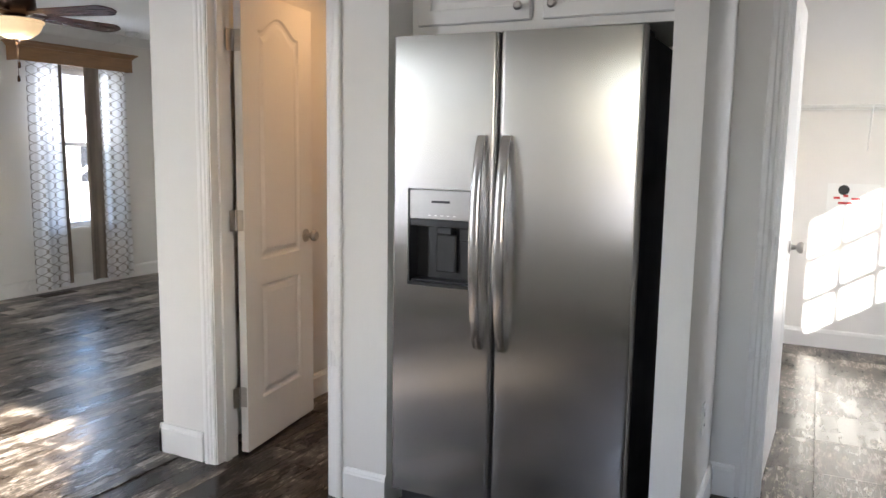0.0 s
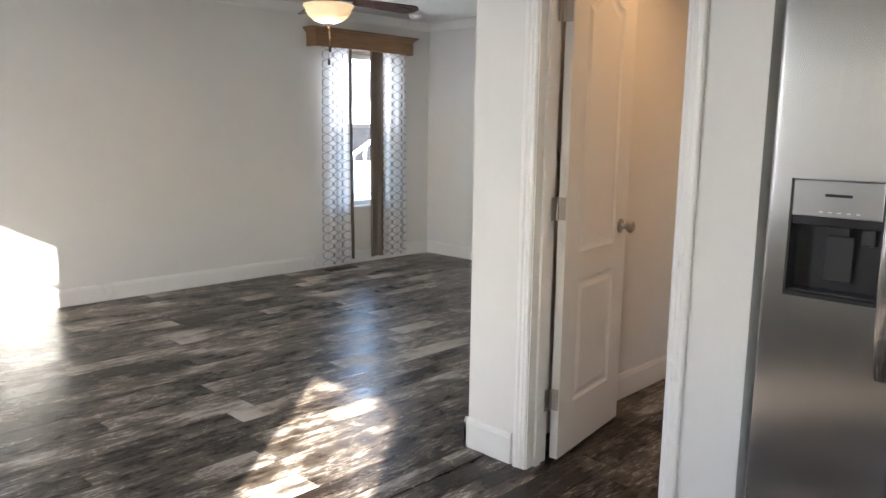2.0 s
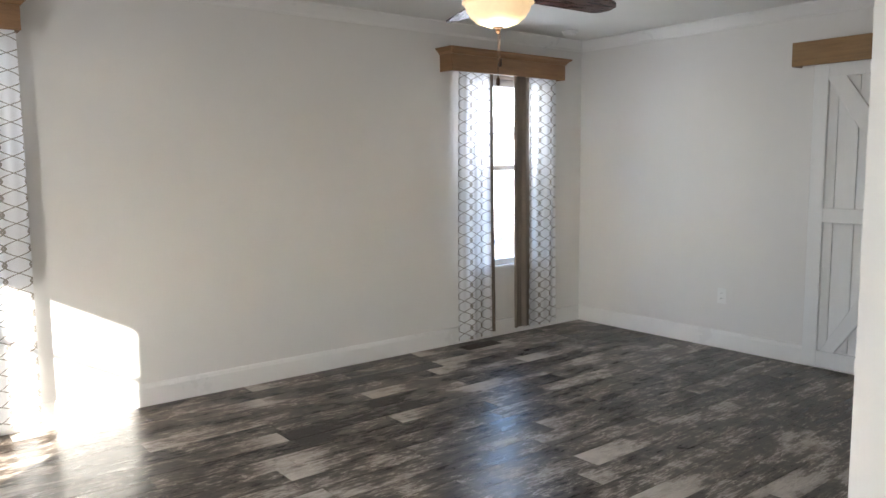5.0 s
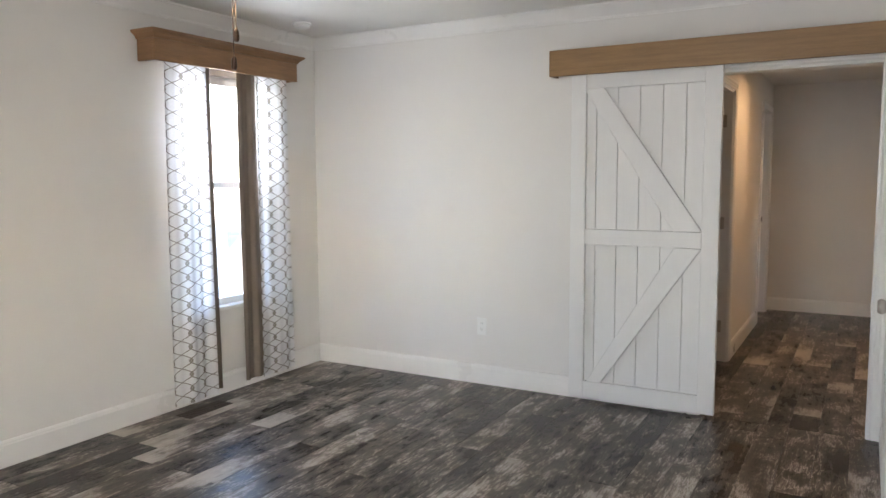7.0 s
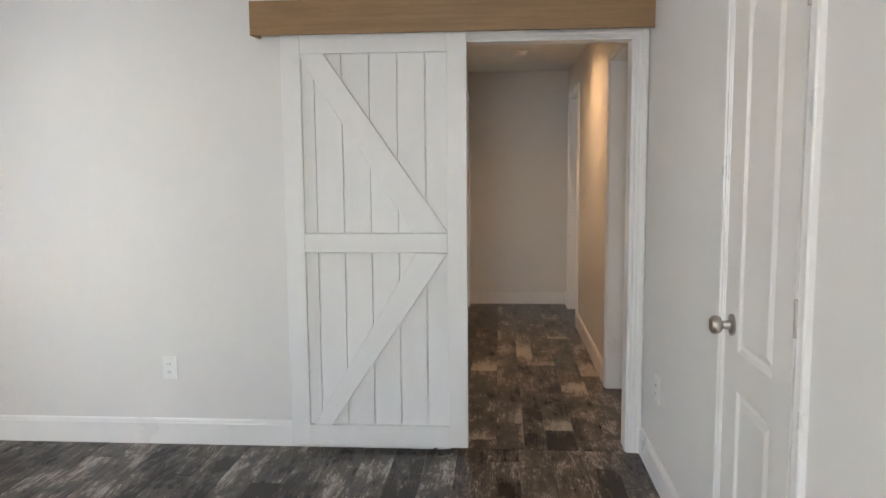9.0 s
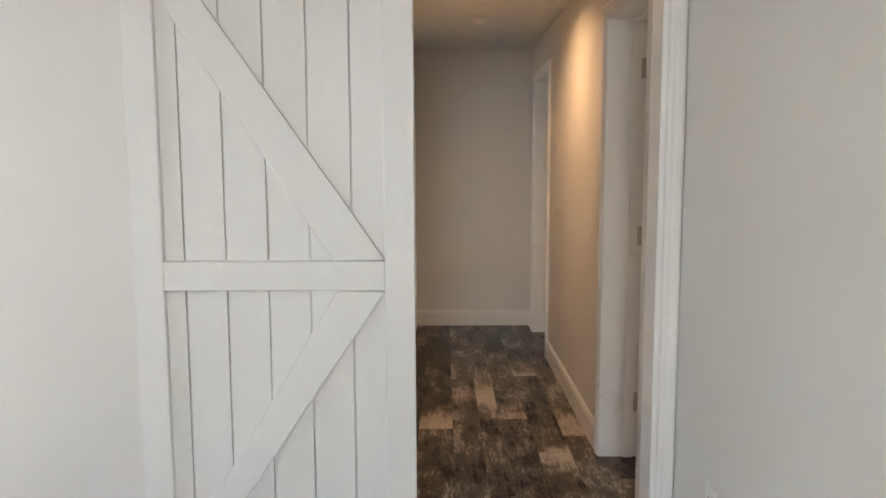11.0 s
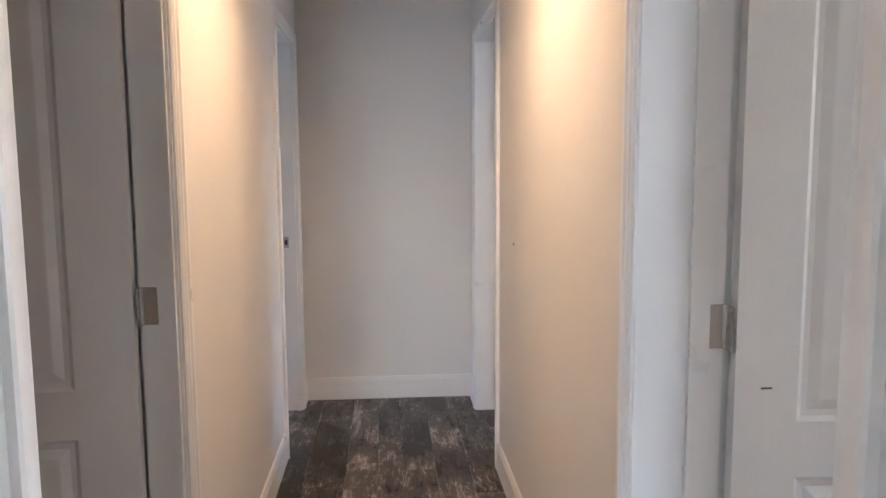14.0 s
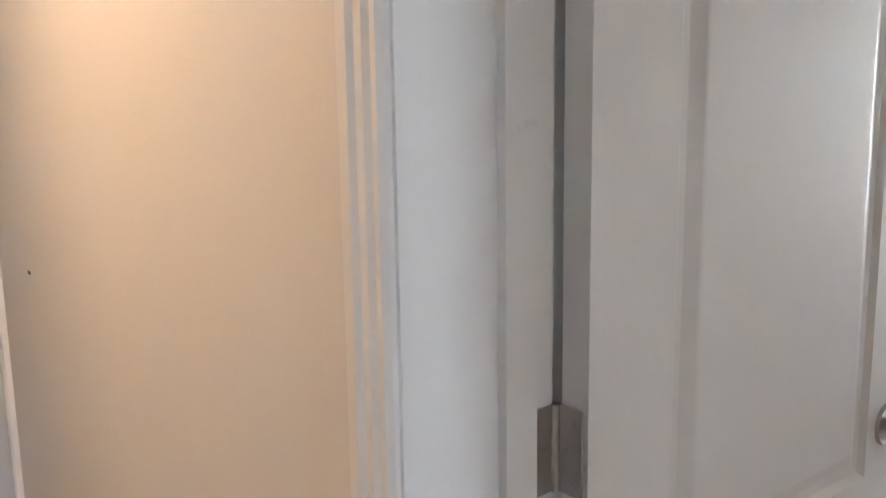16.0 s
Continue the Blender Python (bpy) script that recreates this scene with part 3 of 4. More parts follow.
barn_door()
hd = thing("barn_door_header", (-4.525, 5.985, 2.003), "honey-stained wooden header board over the barn door", "header board")
part("board", box_bm(0, 1.845, 0, 0.022, 0, 0.155, 0.003), OAK, hd)
part("top", box_bm(0.0, 1.845, 0.0225, 0.112, 0.135, 0.154, 0.002), OAK, hd)
part("end", box_bm(0.001, 0.02, 0.0225, 0.112, 0.001, 0.1345, 0.002), OAK, hd)
tr_ = thing("door_track", (-4.49, 6.062, 2.06), "dark steel sliding door track behind the header", "door track")
part("rail", box_bm(0, 1.7, 0, 0.012, 0, 0.04, 0.002), BRONZE, tr_)


# ---- windows ----
def window(name, axis, face, out, u0, u1, z0, z1, muntin=None, label="white vinyl single-hung window"):
    """A vinyl window set in the wall; out is the way to the room."""
    ob = thing(name, (0, 0, 0), label, "window", kind="structure")

    def bx(a, c, d0, d1, q0, q1, bev=0.003):
        lo, hi = sorted((face - out * d0, face - out * d1))
        return box_bm(a, c, lo, hi, q0, q1, bev, 1) if axis == "x" else box_bm(lo, hi, a, c, q0, q1, bev, 1)

    f, d0, d1 = 0.045, 0.05, 0.12
    part("frame", bx(u0, u0 + f, d0, d1, z0, z1), VINYL, ob)
    part("frame", bx(u1 - f, u1, d0, d1, z0, z1), VINYL, ob)
    part("frame", bx(u0 + f, u1 - f, d0, d1, z1 - f, z1), VINYL, ob)
    part("frame", bx(u0 + f, u1 - f, d0, d1, z0, z0 + f), VINYL, ob)
    mid = z0 + (z1 - z0) * 0.53
    if muntin is None:
        part("meeting_rail", bx(u0 + f, u1 - f, d0 + 0.01, d1 - 0.01, mid - 0.022, mid + 0.022), VINYL, ob)
        cuts = [(z0 + f, mid - 0.022), (mid + 0.022, z1 - f)]
    else:
        cuts = [(z0 + f, z1 - f)]
        nx, zs = muntin
        for i in range(1, nx):
            u = u0 + f + (u1 - u0 - 2 * f) * i / nx
            part("muntin", bx(u - 0.011, u + 0.011, 0.07, 0.095, z0 + f, z1 - f, 0), VINYL, ob)
        for z in zs:
            part("muntin", bx(u0 + f, u1 - f, 0.068, 0.097, z - 0.016, z + 0.016, 0), VINYL, ob)
    for q0, q1 in cuts:
        p = part("pane", bx(u0 + f, u1 - f, 0.082, 0.086, q0, q1, 0), GLASS, ob)
        p.visible_shadow = False
    part("window_sill", bx(u0 - 0.02, u1 + 0.02, -0.022, d0, z0 - 0.02, z0 + 0.002), TRIM, ob)
    part("blind_rail", bx(u0 + f, u1 - f, 0.02, 0.055, z1 - 0.06, z1 - 0.02), VINYL, ob)
    return ob


window("window_1", "y", LX, 1, *WEST1, 0.57, 2.05)
window("window_2", "y", LX, 1, *WEST2, 0.57, 2.05)
window("window_3", "x", SY, 1, -0.72, 0.09, 0.72, 2.04)
window("window_4", "x", SY, 1, -4.17, -3.53, 0.62, 2.25, (1, (1.90,)), "white vinyl window with a cross bar")
window("window_5", "y", 1.80, -1, 3.78, 4.66, 1.28, 2.22, (3, (1.58, 1.87)), "white vinyl window with a grid of muntins")
window("window_6", "y", -6.48, 1, 9.2, 9.8, 0.9, 1.9)
# unseen window, added to hold the fill lamp
window("added_window", "y", 0.70, -1, 6.45, 7.02, 0.8, 2.03)
window("window_7", "y", 0.70, -1, 9.2, 9.8, 0.9, 1.9)


# ---- curtains and valances ----
def curtain_sheet(y0, y1, z0, z1, folds, depth, seed, flare=0.0):
    """A hanging cloth with folds deepening downwards, with its arc length in the UV map."""
    rng = random.Random(seed)
    ph = [rng.uniform(0, 6.28) for _ in range(3)]
    bm = bmesh.new()
    uvl = bm.loops.layers.uv.new("UVMap")
    nu, nv = 60, 24
    grid, coords = [], {}
    for j in range(nv + 1):
        q = j / nv
        row, arc, last = [], 0.0, None
        for i in range(nu + 1):
            s = i / nu
            d = depth * (0.55 + 0.45 * q)
            off = d * (math.sin(2 * math.pi * folds * s + ph[0] + 0.5 * math.sin(q * 2.2 + ph[2])) + 0.35 * math.sin(2 * math.pi * folds * 2.3 * s + ph[1] + q))
            y = y0 + (y1 - y0) * s + (s - 0.5) * flare * q + 0.006 * math.sin(3 * q + ph[1])
            p = Vector((off, y, z1 + (z0 - z1) * q))
            if last is not None:
                arc += math.hypot(p.x - last.x, p.y - last.y)
            last = p
            v = bm.verts.new(p)
            coords[v] = (arc, p.z)
            row.append(v)
        grid.append(row)
    for a, c in zip(grid, grid[1:]):
        for i in range(nu):
            f = bm.faces.new((a[i], a[i + 1], c[i + 1], c[i]))
            f.smooth = True
            for lp in f.loops:
                lp[uvl].uv = coords[lp.vert]
    return bm


def curtain_ob(name, y0, y1, folds, depth, seed, material, label, x, zb, flare=0.02):
    ob = link(name, curtain_sheet(y0, y1, zb, 2.10, folds, depth, seed, flare), material, True)
    ob.location.x = x
    return tagged(ob, label, "curtain", "curtains at the windows")


def dressing(dy, seed, drawn=0.0):
    curtain_ob("curtain", 4.655 + dy, 4.965 + dy, 1.6, 0.014, seed, TRELLIS, "white curtain panel with a grey interlocking trellis print", LX + 0.075, 0.035)
    curtain_ob("curtain", 5.405 + drawn + dy, 5.715 + dy, 1.4, 0.012, seed + 1, TRELLIS, "white curtain panel with a grey interlocking trellis print", LX + 0.075, 0.045)
    curtain_ob("curtain", 4.965 + dy, 5.020 + dy, 1.0, 0.014, seed + 2, BROWNCURT, "narrow brown linen curtain panel", LX + 0.050, 0.055, 0.01)
    curtain_ob("curtain", 5.255 + dy, 5.420 + drawn + dy, 1.5, 0.012, seed + 3, BROWNCURT, "brown linen curtain panel", LX + 0.050, 0.050, 0.015)
    v = thing("valance", (LX, 4.535 + dy, 2.06), "honey-stained wooden window valance with a crown top", "valance")
    L = 1.20
    part("front_board", box_bm(0.125, 0.145, 0, L, 0, 0.12, 0.003), VALW, v)
    part("end_board", box_bm(0.002, 0.1245, 0.0, 0.02, 0.001, 0.12, 0.002), VALW, v)
    part("end_board", box_bm(0.002, 0.1245, L - 0.02, L, 0.001, 0.12, 0.002), VALW, v)
    prof = [(0.0, 0.12), (0.006, 0.122), (0.010, 0.132), (0.022, 0.146), (0.036, 0.154), (0.040, 0.158), (0.040, 0.168), (-0.10, 0.168), (-0.10, 0.12)]
    path = []
    for k in range(4):
        ring = []
        for o, hh in prof:
            o2 = max(o, -0.05)
            x, y = ((0.002, -o2), (0.145 + o2, -o2), (0.145 + o2, L + o2), (0.002, L + o2))[k]
            ring.append((x, y, hh))
        path.append(ring)
    part("crown", sweep(prof, path), VALW, v)
    part("top_board", box_bm(0.002, 0.13, 0.02, L - 0.02, 0.121, 0.135), VALW, v)


dressing(0.0, 11)
dressing(-3.95, 31, 0.08)


# ---- ceiling fan ----
def ceiling_fan():
    C = Vector((-4.45, 3.28, 0))
    ob = thing("ceiling_fan", (C.x, C.y, 0), "dark bronze ceiling fan with cherry blades and a lit glass bowl", "ceiling fan")
    part("canopy", lathe([(0.065, CEIL_Z), (0.065, CEIL_Z - 0.02), (0.045, CEIL_Z - 0.05), (0.018, CEIL_Z - 0.06)]), BRONZE, ob, "", True)
    part("downrod", tube([(0, 0, CEIL_Z - 0.06), (0, 0, 2.22)], 0.012, 12), BRONZE, ob)
    part("motor", lathe([(0.03, 2.265), (0.085, 2.25), (0.11, 2.22), (0.115, 2.16), (0.10, 2.125), (0.075, 2.11), (0.06, 2.10), (0.075, 2.09), (0.075, 2.075)], 32), BRONZE, ob, "", True)
    bowl = part("bowl", lathe([(0.135, 2.082), (0.152, 2.078), (0.155, 2.066), (0.142, 2.058), (0.136, 2.035), (0.118, 2.008), (0.088, 1.985), (0.05, 1.971), (0.015, 1.967)], 40), BOWL, ob, "glowing frosted amber glass bowl", True)
    part("finial", lathe([(0.024, 1.972), (0.020, 1.962), (0.009, 1.957), (0.011, 1.950), (0.004, 1.940)], 16), BRONZE, ob, "", True)
    for dx, zb in ((0.0, 1.72), (0.012, 1.80)):
        ch = part("pull_chain", tube([(dx, 0, 1.945), (dx, 0, zb + 0.04)], 0.0016, 6), BRONZE, ob)
        fb = lathe([(0.003, zb + 0.04), (0.008, zb + 0.03), (0.009, zb + 0.008), (0.005, zb)], 10)
        for v in fb.verts:
            v.co.x += dx
        part("fob", fb, BRONZE, ch, "", True)
    bm = bmesh.new()
    out = []
    n = 14
    for i in range(n + 1):
        s = i / n
        out.append((0.19 + 0.49 * s, 0.052 + 0.020 * s - (0.05 * max(0, s - 0.9) / 0.1) ** 1.0 * (1 if s > 0.9 else 0)))
    for z in (-0.003, 0.003):
        for x, hw in out:
            bm.verts.new((x, hw, z))
        for x, hw in out[::-1]:
            bm.verts.new((x, -hw, z))
    bm.verts.ensure_lookup_table()
    k = 2 * (n + 1)
    bm.faces.new(bm.verts[:k])
    bm.faces.new(bm.verts[k:2 * k])
    for i in range(k):
        bm.faces.new((bm.verts[i], bm.verts[(i + 1) % k], bm.verts[k + (i + 1) % k], bm.verts[k + i]))
    first = None
    for i in range(5):
        rot = Matrix.Translation((0, 0, 2.115)) @ Matrix.Rotation(radians(FAN_TURN + 72 * i), 4, "Z") @ Matrix.Rotation(radians(-13), 4, "X")
        if first is None:
            b = part("blade", bm, BLADE, ob)
            first = b
            arm = box_bm(0.09, 0.27, -0.016, 0.016, 0.004, 0.010, 0.002)
            a = part("blade_arm", arm, BRONZE, b)
            am = a.data
        else:
            b = new("blade", first.data)
            b.parent = ob
            a = new("blade_arm", am)
            a.parent = b
        b.matrix_local = rot
    return ob


FAN_TURN = 84
ceiling_fan()


# ---- fridge, its alcove and the cabinet above ----
def fridge():
    X0, X1, XM, F = -1.492, -0.633, -1.100, 2.625
    ob = thing("refrigerator", (0, 0, 0), "stainless steel side-by-side refrigerator with a water dispenser", "refrigerator")
    part("body", box_bm(X0 + 0.006, X1 - 0.006, F + 0.075, 3.40, 0.03, 1.725, 0.006), CHAR, ob, "charcoal painted cabinet body")
    part("kick_grille", box_bm(X0 + 0.02, X1 - 0.02, F + 0.06, F + 0.09, 0.012, 0.10, 0.004), BLACK, ob)

    def curved(x0, x1, z0, z1, hole=None):
        """A door face, slightly tilted or domed from side to side to steer reflections, its edges rounded, with a hole
        for the dispenser.
        """
        bm = bmesh.new()
        xs = [x0 + (x1 - x0) * i / 24 for i in range(25)]
        zs = [z0 + (z1 - z0) * i / 12 for i in range(13)]
        if hole:
            hx0, hx1, hz0, hz1 = hole
            xs = sorted([x for x in xs if all(abs(x - q) > 0.006 for q in (hx0, hx1))] + [hx0, hx1])
            zs = sorted([z for z in zs if all(abs(z - q) > 0.01 for q in (hz0, hz1))] + [hz0, hz1])
        xs = [x0, x0 + 0.004, x0 + 0.010] + [x for x in xs if x0 + 0.012 < x < x1 - 0.012] + [x1 - 0.010, x1 - 0.004, x1]

        def y(x):
            # slopes turn the freezer's reflection off one window, the other door's toward another
            bow = 0.010 * (x - X0) / (XM - X0) if x < XM else 0.010 + 0.025 * ((x - XM) / (X1 - XM)) ** 2
            e = min(x - x0, x1 - x)
            return F + bow + (0.012 * (1 - min(1, e / 0.012)) ** 2)

        rows = [[bm.verts.new((x, y(x), z)) for x in xs] for z in zs]
        for j in range(len(zs) - 1):
            for i in range(len(xs) - 1):
                if hole and hx0 - 1e-6 <= xs[i] and xs[i + 1] <= hx1 + 1e-6 and hz0 - 1e-6 <= zs[j] and zs[j + 1] <= hz1 + 1e-6:
                    continue
                f = bm.faces.new((rows[j][i], rows[j][i + 1], rows[j + 1][i + 1], rows[j + 1][i]))
        back = F + 0.07
        border = [e for e in bm.edges if e.is_boundary]
        ret = bmesh.ops.extrude_edge_only(bm, edges=border)
        for v in [g for g in ret["geom"] if isinstance(g, bmesh.types.BMVert)]:
            v.co.y = back
        return bm

    hole = (-1.428, -1.180, 0.885, 1.225)
    d1 = part("freezer_door", curved(X0, XM - 0.004, 0.11, 1.743, hole), STEEL, ob, "brushed steel freezer door", True)
    d2 = part("fridge_door", curved(XM + 0.004, X1, 0.11, 1.743), STEEL, ob, "brushed steel refrigerator door", True)
    part("door_seal", box_bm(XM - 0.02, XM + 0.02, F + 0.045, F + 0.074, 0.11, 1.73), BLACK, ob)
    part("hinge_cover", box_bm(X1 - 0.10, X1 - 0.01, F + 0.08, F + 0.20, 1.7255, 1.742, 0.004), CHAR, ob)
    part("hinge_cover", box_bm(X0 + 0.01, X0 + 0.10, F + 0.08, F + 0.20, 1.7255, 1.742, 0.004), CHAR, ob)
    # dispenser
    hx0, hx1, hz0, hz1 = hole
    disp = part("dispenser", box_bm(hx0 + 0.001, hx1 - 0.001, F + 0.069, F + 0.073, hz0 + 0.001, hz1 - 0.001), BLACK, d1, "black water and ice dispenser recess")
    bm = bmesh.new()
    fr_y0, fr_y1 = F + 0.002, F + 0.069
    add_box(bm, hx0 + 0.0005, hx0 + 0.006, fr_y0, fr_y1, hz0, hz1)
    add_box(bm, hx1 - 0.006, hx1 - 0.0005, fr_y0, fr_y1, hz0, hz1)
    add_box(bm, hx0 + 0.006, hx1 - 0.006, fr_y0, fr_y1, hz0, hz0 + 0.012)
    part("dispenser_frame", bm, BLACK, d1)
    part("control_panel", box_bm(hx0 + 0.006, hx1 - 0.006, F + 0.004, F + 0.05, hz1 - 0.105, hz1 - 0.002, 0.003), PANELGREY, d1, "grey control panel")
    part("panel_band", box_bm(hx0 + 0.006, hx1 - 0.006, F + 0.008, F + 0.06, hz1 - 0.130, hz1 - 0.1055, 0.002), BLACK, d1)
    part("badge", box_bm(-1.335, -1.265, F + 0.0015, F + 0.0038, 1.178, 1.186), BLACK, d1)
    for i in range(5):
        part("indicator", box_bm(-1.348 + 0.024 * i, -1.338 + 0.024 * i, F + 0.0022, F + 0.0038, 1.133, 1.136), PLASTIC, d1)
    part("paddle", box_bm(-1.34, -1.262, F + 0.05, F + 0.062, 0.93, 1.065, 0.006), CHAR, d1)
    part("nozzle", box_bm(-1.33, -1.27, F + 0.03, F + 0.06, 1.065, 1.093, 0.006), CHAR, d1)
    part("nozzle", box_bm(-1.24, -1.205, F + 0.03, F + 0.06, 1.045, 1.093, 0.006), CHAR, d1)
    part("drip_tray", box_bm(hx0 + 0.01, hx1 - 0.01, F + 0.012, F + 0.068, hz0 + 0.0125, hz0 + 0.02, 0.002), CHAR, d1)
    # bowed handles
    for x, door_ob in ((-1.150, d1), (-1.062, d2)):
        rings = []
        n = 20
        for i in range(n + 1):
            s = i / n
            z = 0.685 + 0.725 * s
            bow = math.sin(math.pi * s) ** 0.6
            yc = F + 0.002 - 0.052 * bow
            wd = 0.0155 + 0.003 * bow
            th = 0.008
            ring = []
            for k in range(14):
                a = 2 * math.pi * k / 14
                ca, sa = math.cos(a), math.sin(a)
                ring.append((x + wd * math.copysign(abs(ca) ** 0.6, ca), yc + th * math.copysign(abs(sa) ** 0.7, sa), z))
            rings.append(ring)
        part("handle", sweep(None, rings), STEELH, door_ob, "bowed brushed steel handle", True)
    for x in (X0 + 0.08, X1 - 0.08):
        for y in (F + 0.15, 3.3):
            ft = lathe([(0.02, 0.0), (0.02, 0.03)], 12)
            for v in ft.verts:
                v.co += Vector((x, y, 0))
            part("foot", ft, BLACK, ob)
    return ob


fridge()


def fridge_cabinet():
    ob = thing("wall_cabinet", (-1.528, 2.83, 1.775), "white painted wall cabinet above the refrigerator", "cabinet")
    W, H, D = 0.976, 0.60, 0.60
    part("body", box_bm(0, W, 0.02, D, 0, H, 0.002), CABW, ob)
    fr = bmesh.new()
    add_box(fr, 0, 0.035, 0, 0.0195, 0, H)
    add_box(fr, W - 0.035, W, 0, 0.0195, 0, H)
    add_box(fr, 0.035, W - 0.035, 0, 0.0195, 0, 0.03)
    add_box(fr, W / 2 - 0.02, W / 2 + 0.02, 0, 0.0195, 0.03, H)
    part("face_frame", fr, CABW, ob)
    for x0, x1, kx in ((0.032, W / 2 - 0.022, W / 2 - 0.06), (W / 2 + 0.022, W - 0.032, W / 2 + 0.06)):
        bm = bmesh.new()
        loops = []
        for ins, y in ((0, 0.0), (0, -0.016), (0.004, -0.020), (0.05, -0.020), (0.055, -0.012), (0.075, -0.010), (0.10, -0.018), (0.105, -0.018)):
            loops.append([bm.verts.new(p) for p in ((x0 + ins, y, 0.03 + ins), (x1 - ins, y, 0.03 + ins), (x1 - ins, y, H - 0.02 - ins), (x0 + ins, y, H - 0.02 - ins))])
        for a, c in zip(loops, loops[1:]):
            for i in range(4):
                bm.faces.new((a[i], a[(i + 1) % 4], c[(i + 1) % 4], c[i]))
        bm.faces.new(loops[-1])
        bm.faces.new(loops[0])
        d = part("door", bm, CABW, ob)
        kb = lathe([(0.006, -0.020), (0.006, -0.032), (0.014, -0.038), (0.016, -0.044), (0.010, -0.050)], 16, "y")
        for v in kb.verts:
            v.co += Vector((kx, 0, 0.075))
        part("knob", kb, NICKEL, d, "nickel cabinet knob", True)


fridge_cabinet()


# ---- small fixtures ----
def smoke_detector(x, y, z):
    ob = thing("smoke_detector", (x, y, z), "round white smoke detector on the ceiling", "smoke detector")
    part("base", lathe([(0.062, 0.0), (0.064, -0.010), (0.060, -0.014)], 28), PLASTIC, ob, "", True)
    part("cap", lathe([(0.052, -0.0145), (0.050, -0.028), (0.036, -0.036), (0.008, -0.037)], 28), PLASTIC, ob, "", True)


smoke_detector(-6.12, 5.60, CEIL_Z)
smoke_detector(-3.21, 8.72, HALL_Z)


def outlet(x, y, z, turn, label="white duplex wall outlet"):
    ob = thing("wall_outlet", pose(x, y, z, 0, 0, turn), label, "outlet")
    part("plate", box_bm(-0.035, 0.035, -0.006, 0.0, -0.058, 0.058, 0.002), PLASTIC, ob)
    for dz in (-0.02, 0.02):
        s = part("socket", box_bm(-0.017, 0.017, -0.0085, -0.0062, dz - 0.014, dz + 0.014, 0.001), PLASTIC, ob)
        for dx in (-0.006, 0.006):
            part("slot", box_bm(dx - 0.001, dx + 0.001, -0.0095, -0.0087, dz - 0.005, dz + 0.005), DARKSLOT, s)


outlet(-5.036, NY - 0.001, 0.395, 0)
outlet(RX - 0.001, 5.75, 0.42, -90)
outlet(-0.454, 3.05, 0.42, 90)


def floor_vent(x, y):
    ob = thing("floor_vent", (x, y, 0), "brown metal floor register under the curtains", "floor vent")
    part("frame", box_bm(-0.06, 0.06, -0.17, 0.17, 0.0005, 0.005, 0.001), VENTM, ob)
    for i in range(12):
        part("slat", box_bm(-0.045, 0.045, -0.15 + 0.026 * i, -0.138 + 0.026 * i, 0.0055, 0.008), VENTM, ob)


floor_vent(LX + 0.17, 4.78)

dl = thing("recessed_light", (-3.18, 7.85, HALL_Z), "round recessed ceiling light, lit warm", "ceiling light")
part("ring", lathe([(0.085, 0.0), (0.085, -0.006), (0.068, -0.008)], 28), PLASTIC, dl, "", True)
dl2 = thing("recessed_light", (-2.05, 3.45, CEIL_Z), "round recessed ceiling light, lit warm", "ceiling light")
part("ring", lathe([(0.085, 0.0), (0.085, -0.006), (0.068, -0.008)], 28), PLASTIC, dl2, "", True)

# floor seam strip between the living room and the kitchen
sm = thing("transition_strip", (-2.60, SY + 0.02, 0), "dark wooden floor transition strip", "transition strip")
part("strip", box_bm(-0.03, 0.03, 0, 2.62 - SY, 0.0005, 0.006, 0.0025), PLANK, sm)


# utility room
def wire_shelf():
    ob = thing("wire_shelf", (-0.41, 6.22, 1.69), "white wire shelf on the utility room wall", "shelf")
    for dy, dz in ((-0.01, 0), (-0.30, 0), (-0.30, -0.03), (-0.15, 0)):
        part("rod", tube([(0.0, dy, dz), (2.2, dy, dz)], 0.004, 6), PLASTIC, ob)
    for i in range(44):
        part("wire", tube([(0.03 + 0.05 * i, -0.01, 0.004), (0.03 + 0.05 * i, -0.30, 0.004), (0.03 + 0.05 * i, -0.30, -0.03)], 0.0016, 4), PLASTIC, ob)
    for x in (0.55, 1.5):
        part("bracket", tube([(x, -0.29, -0.005), (x, -0.004, -0.29)], 0.006, 6), PLASTIC, ob)


wire_shelf()
sg = thing("wall_notice", (0.02, 6.219, 1.07), "white printed notice with red marks", "notice")
part("sheet", box_bm(-0.10, 0.22, -0.003, 0.0, -0.10, 0.10), PLASTIC, sg)
part("dark_mark", lathe([(0.035, -0.0034), (0.035, -0.0042)], 16, "y"), DARKSLOT, sg).location.z = 0.055
for i, (a, c, z) in enumerate(((-0.06, -0.02, 0.0), (0.0, 0.03, 0.015), (0.05, 0.11, -0.005), (-0.03, 0.06, -0.035))):
    part("red_mark", box_bm(a, c, -0.0045, -0.0033, z - 0.008, z + 0.008), RED, sg)

# marks
sc = thing("door_scuff", (-2.447, 7.1075, 0.93), "short dark scuff on the hall door", "scuff")
wm = thing("wall_mark", (HRX - 0.001, 8.59, 1.06), "tiny scratch in the hall wall paint", "scratch")
part("scratch", box_bm(0.0, 0.0012, -0.012, 0.012, -0.004, 0.004), SCUFF, wm)
part("scuff", box_bm(-0.014, 0.010, -0.001, 0.0, -0.002, 0.002), SCUFF, sc)


# ---- outside ----
gm = bmesh.new()
add_box(gm, -400, 400, -400, 400, -0.75, -0.65)
tagged(link("ground", gm, GRASS), "dry winter lawn around the house", "ground", kind="structure")


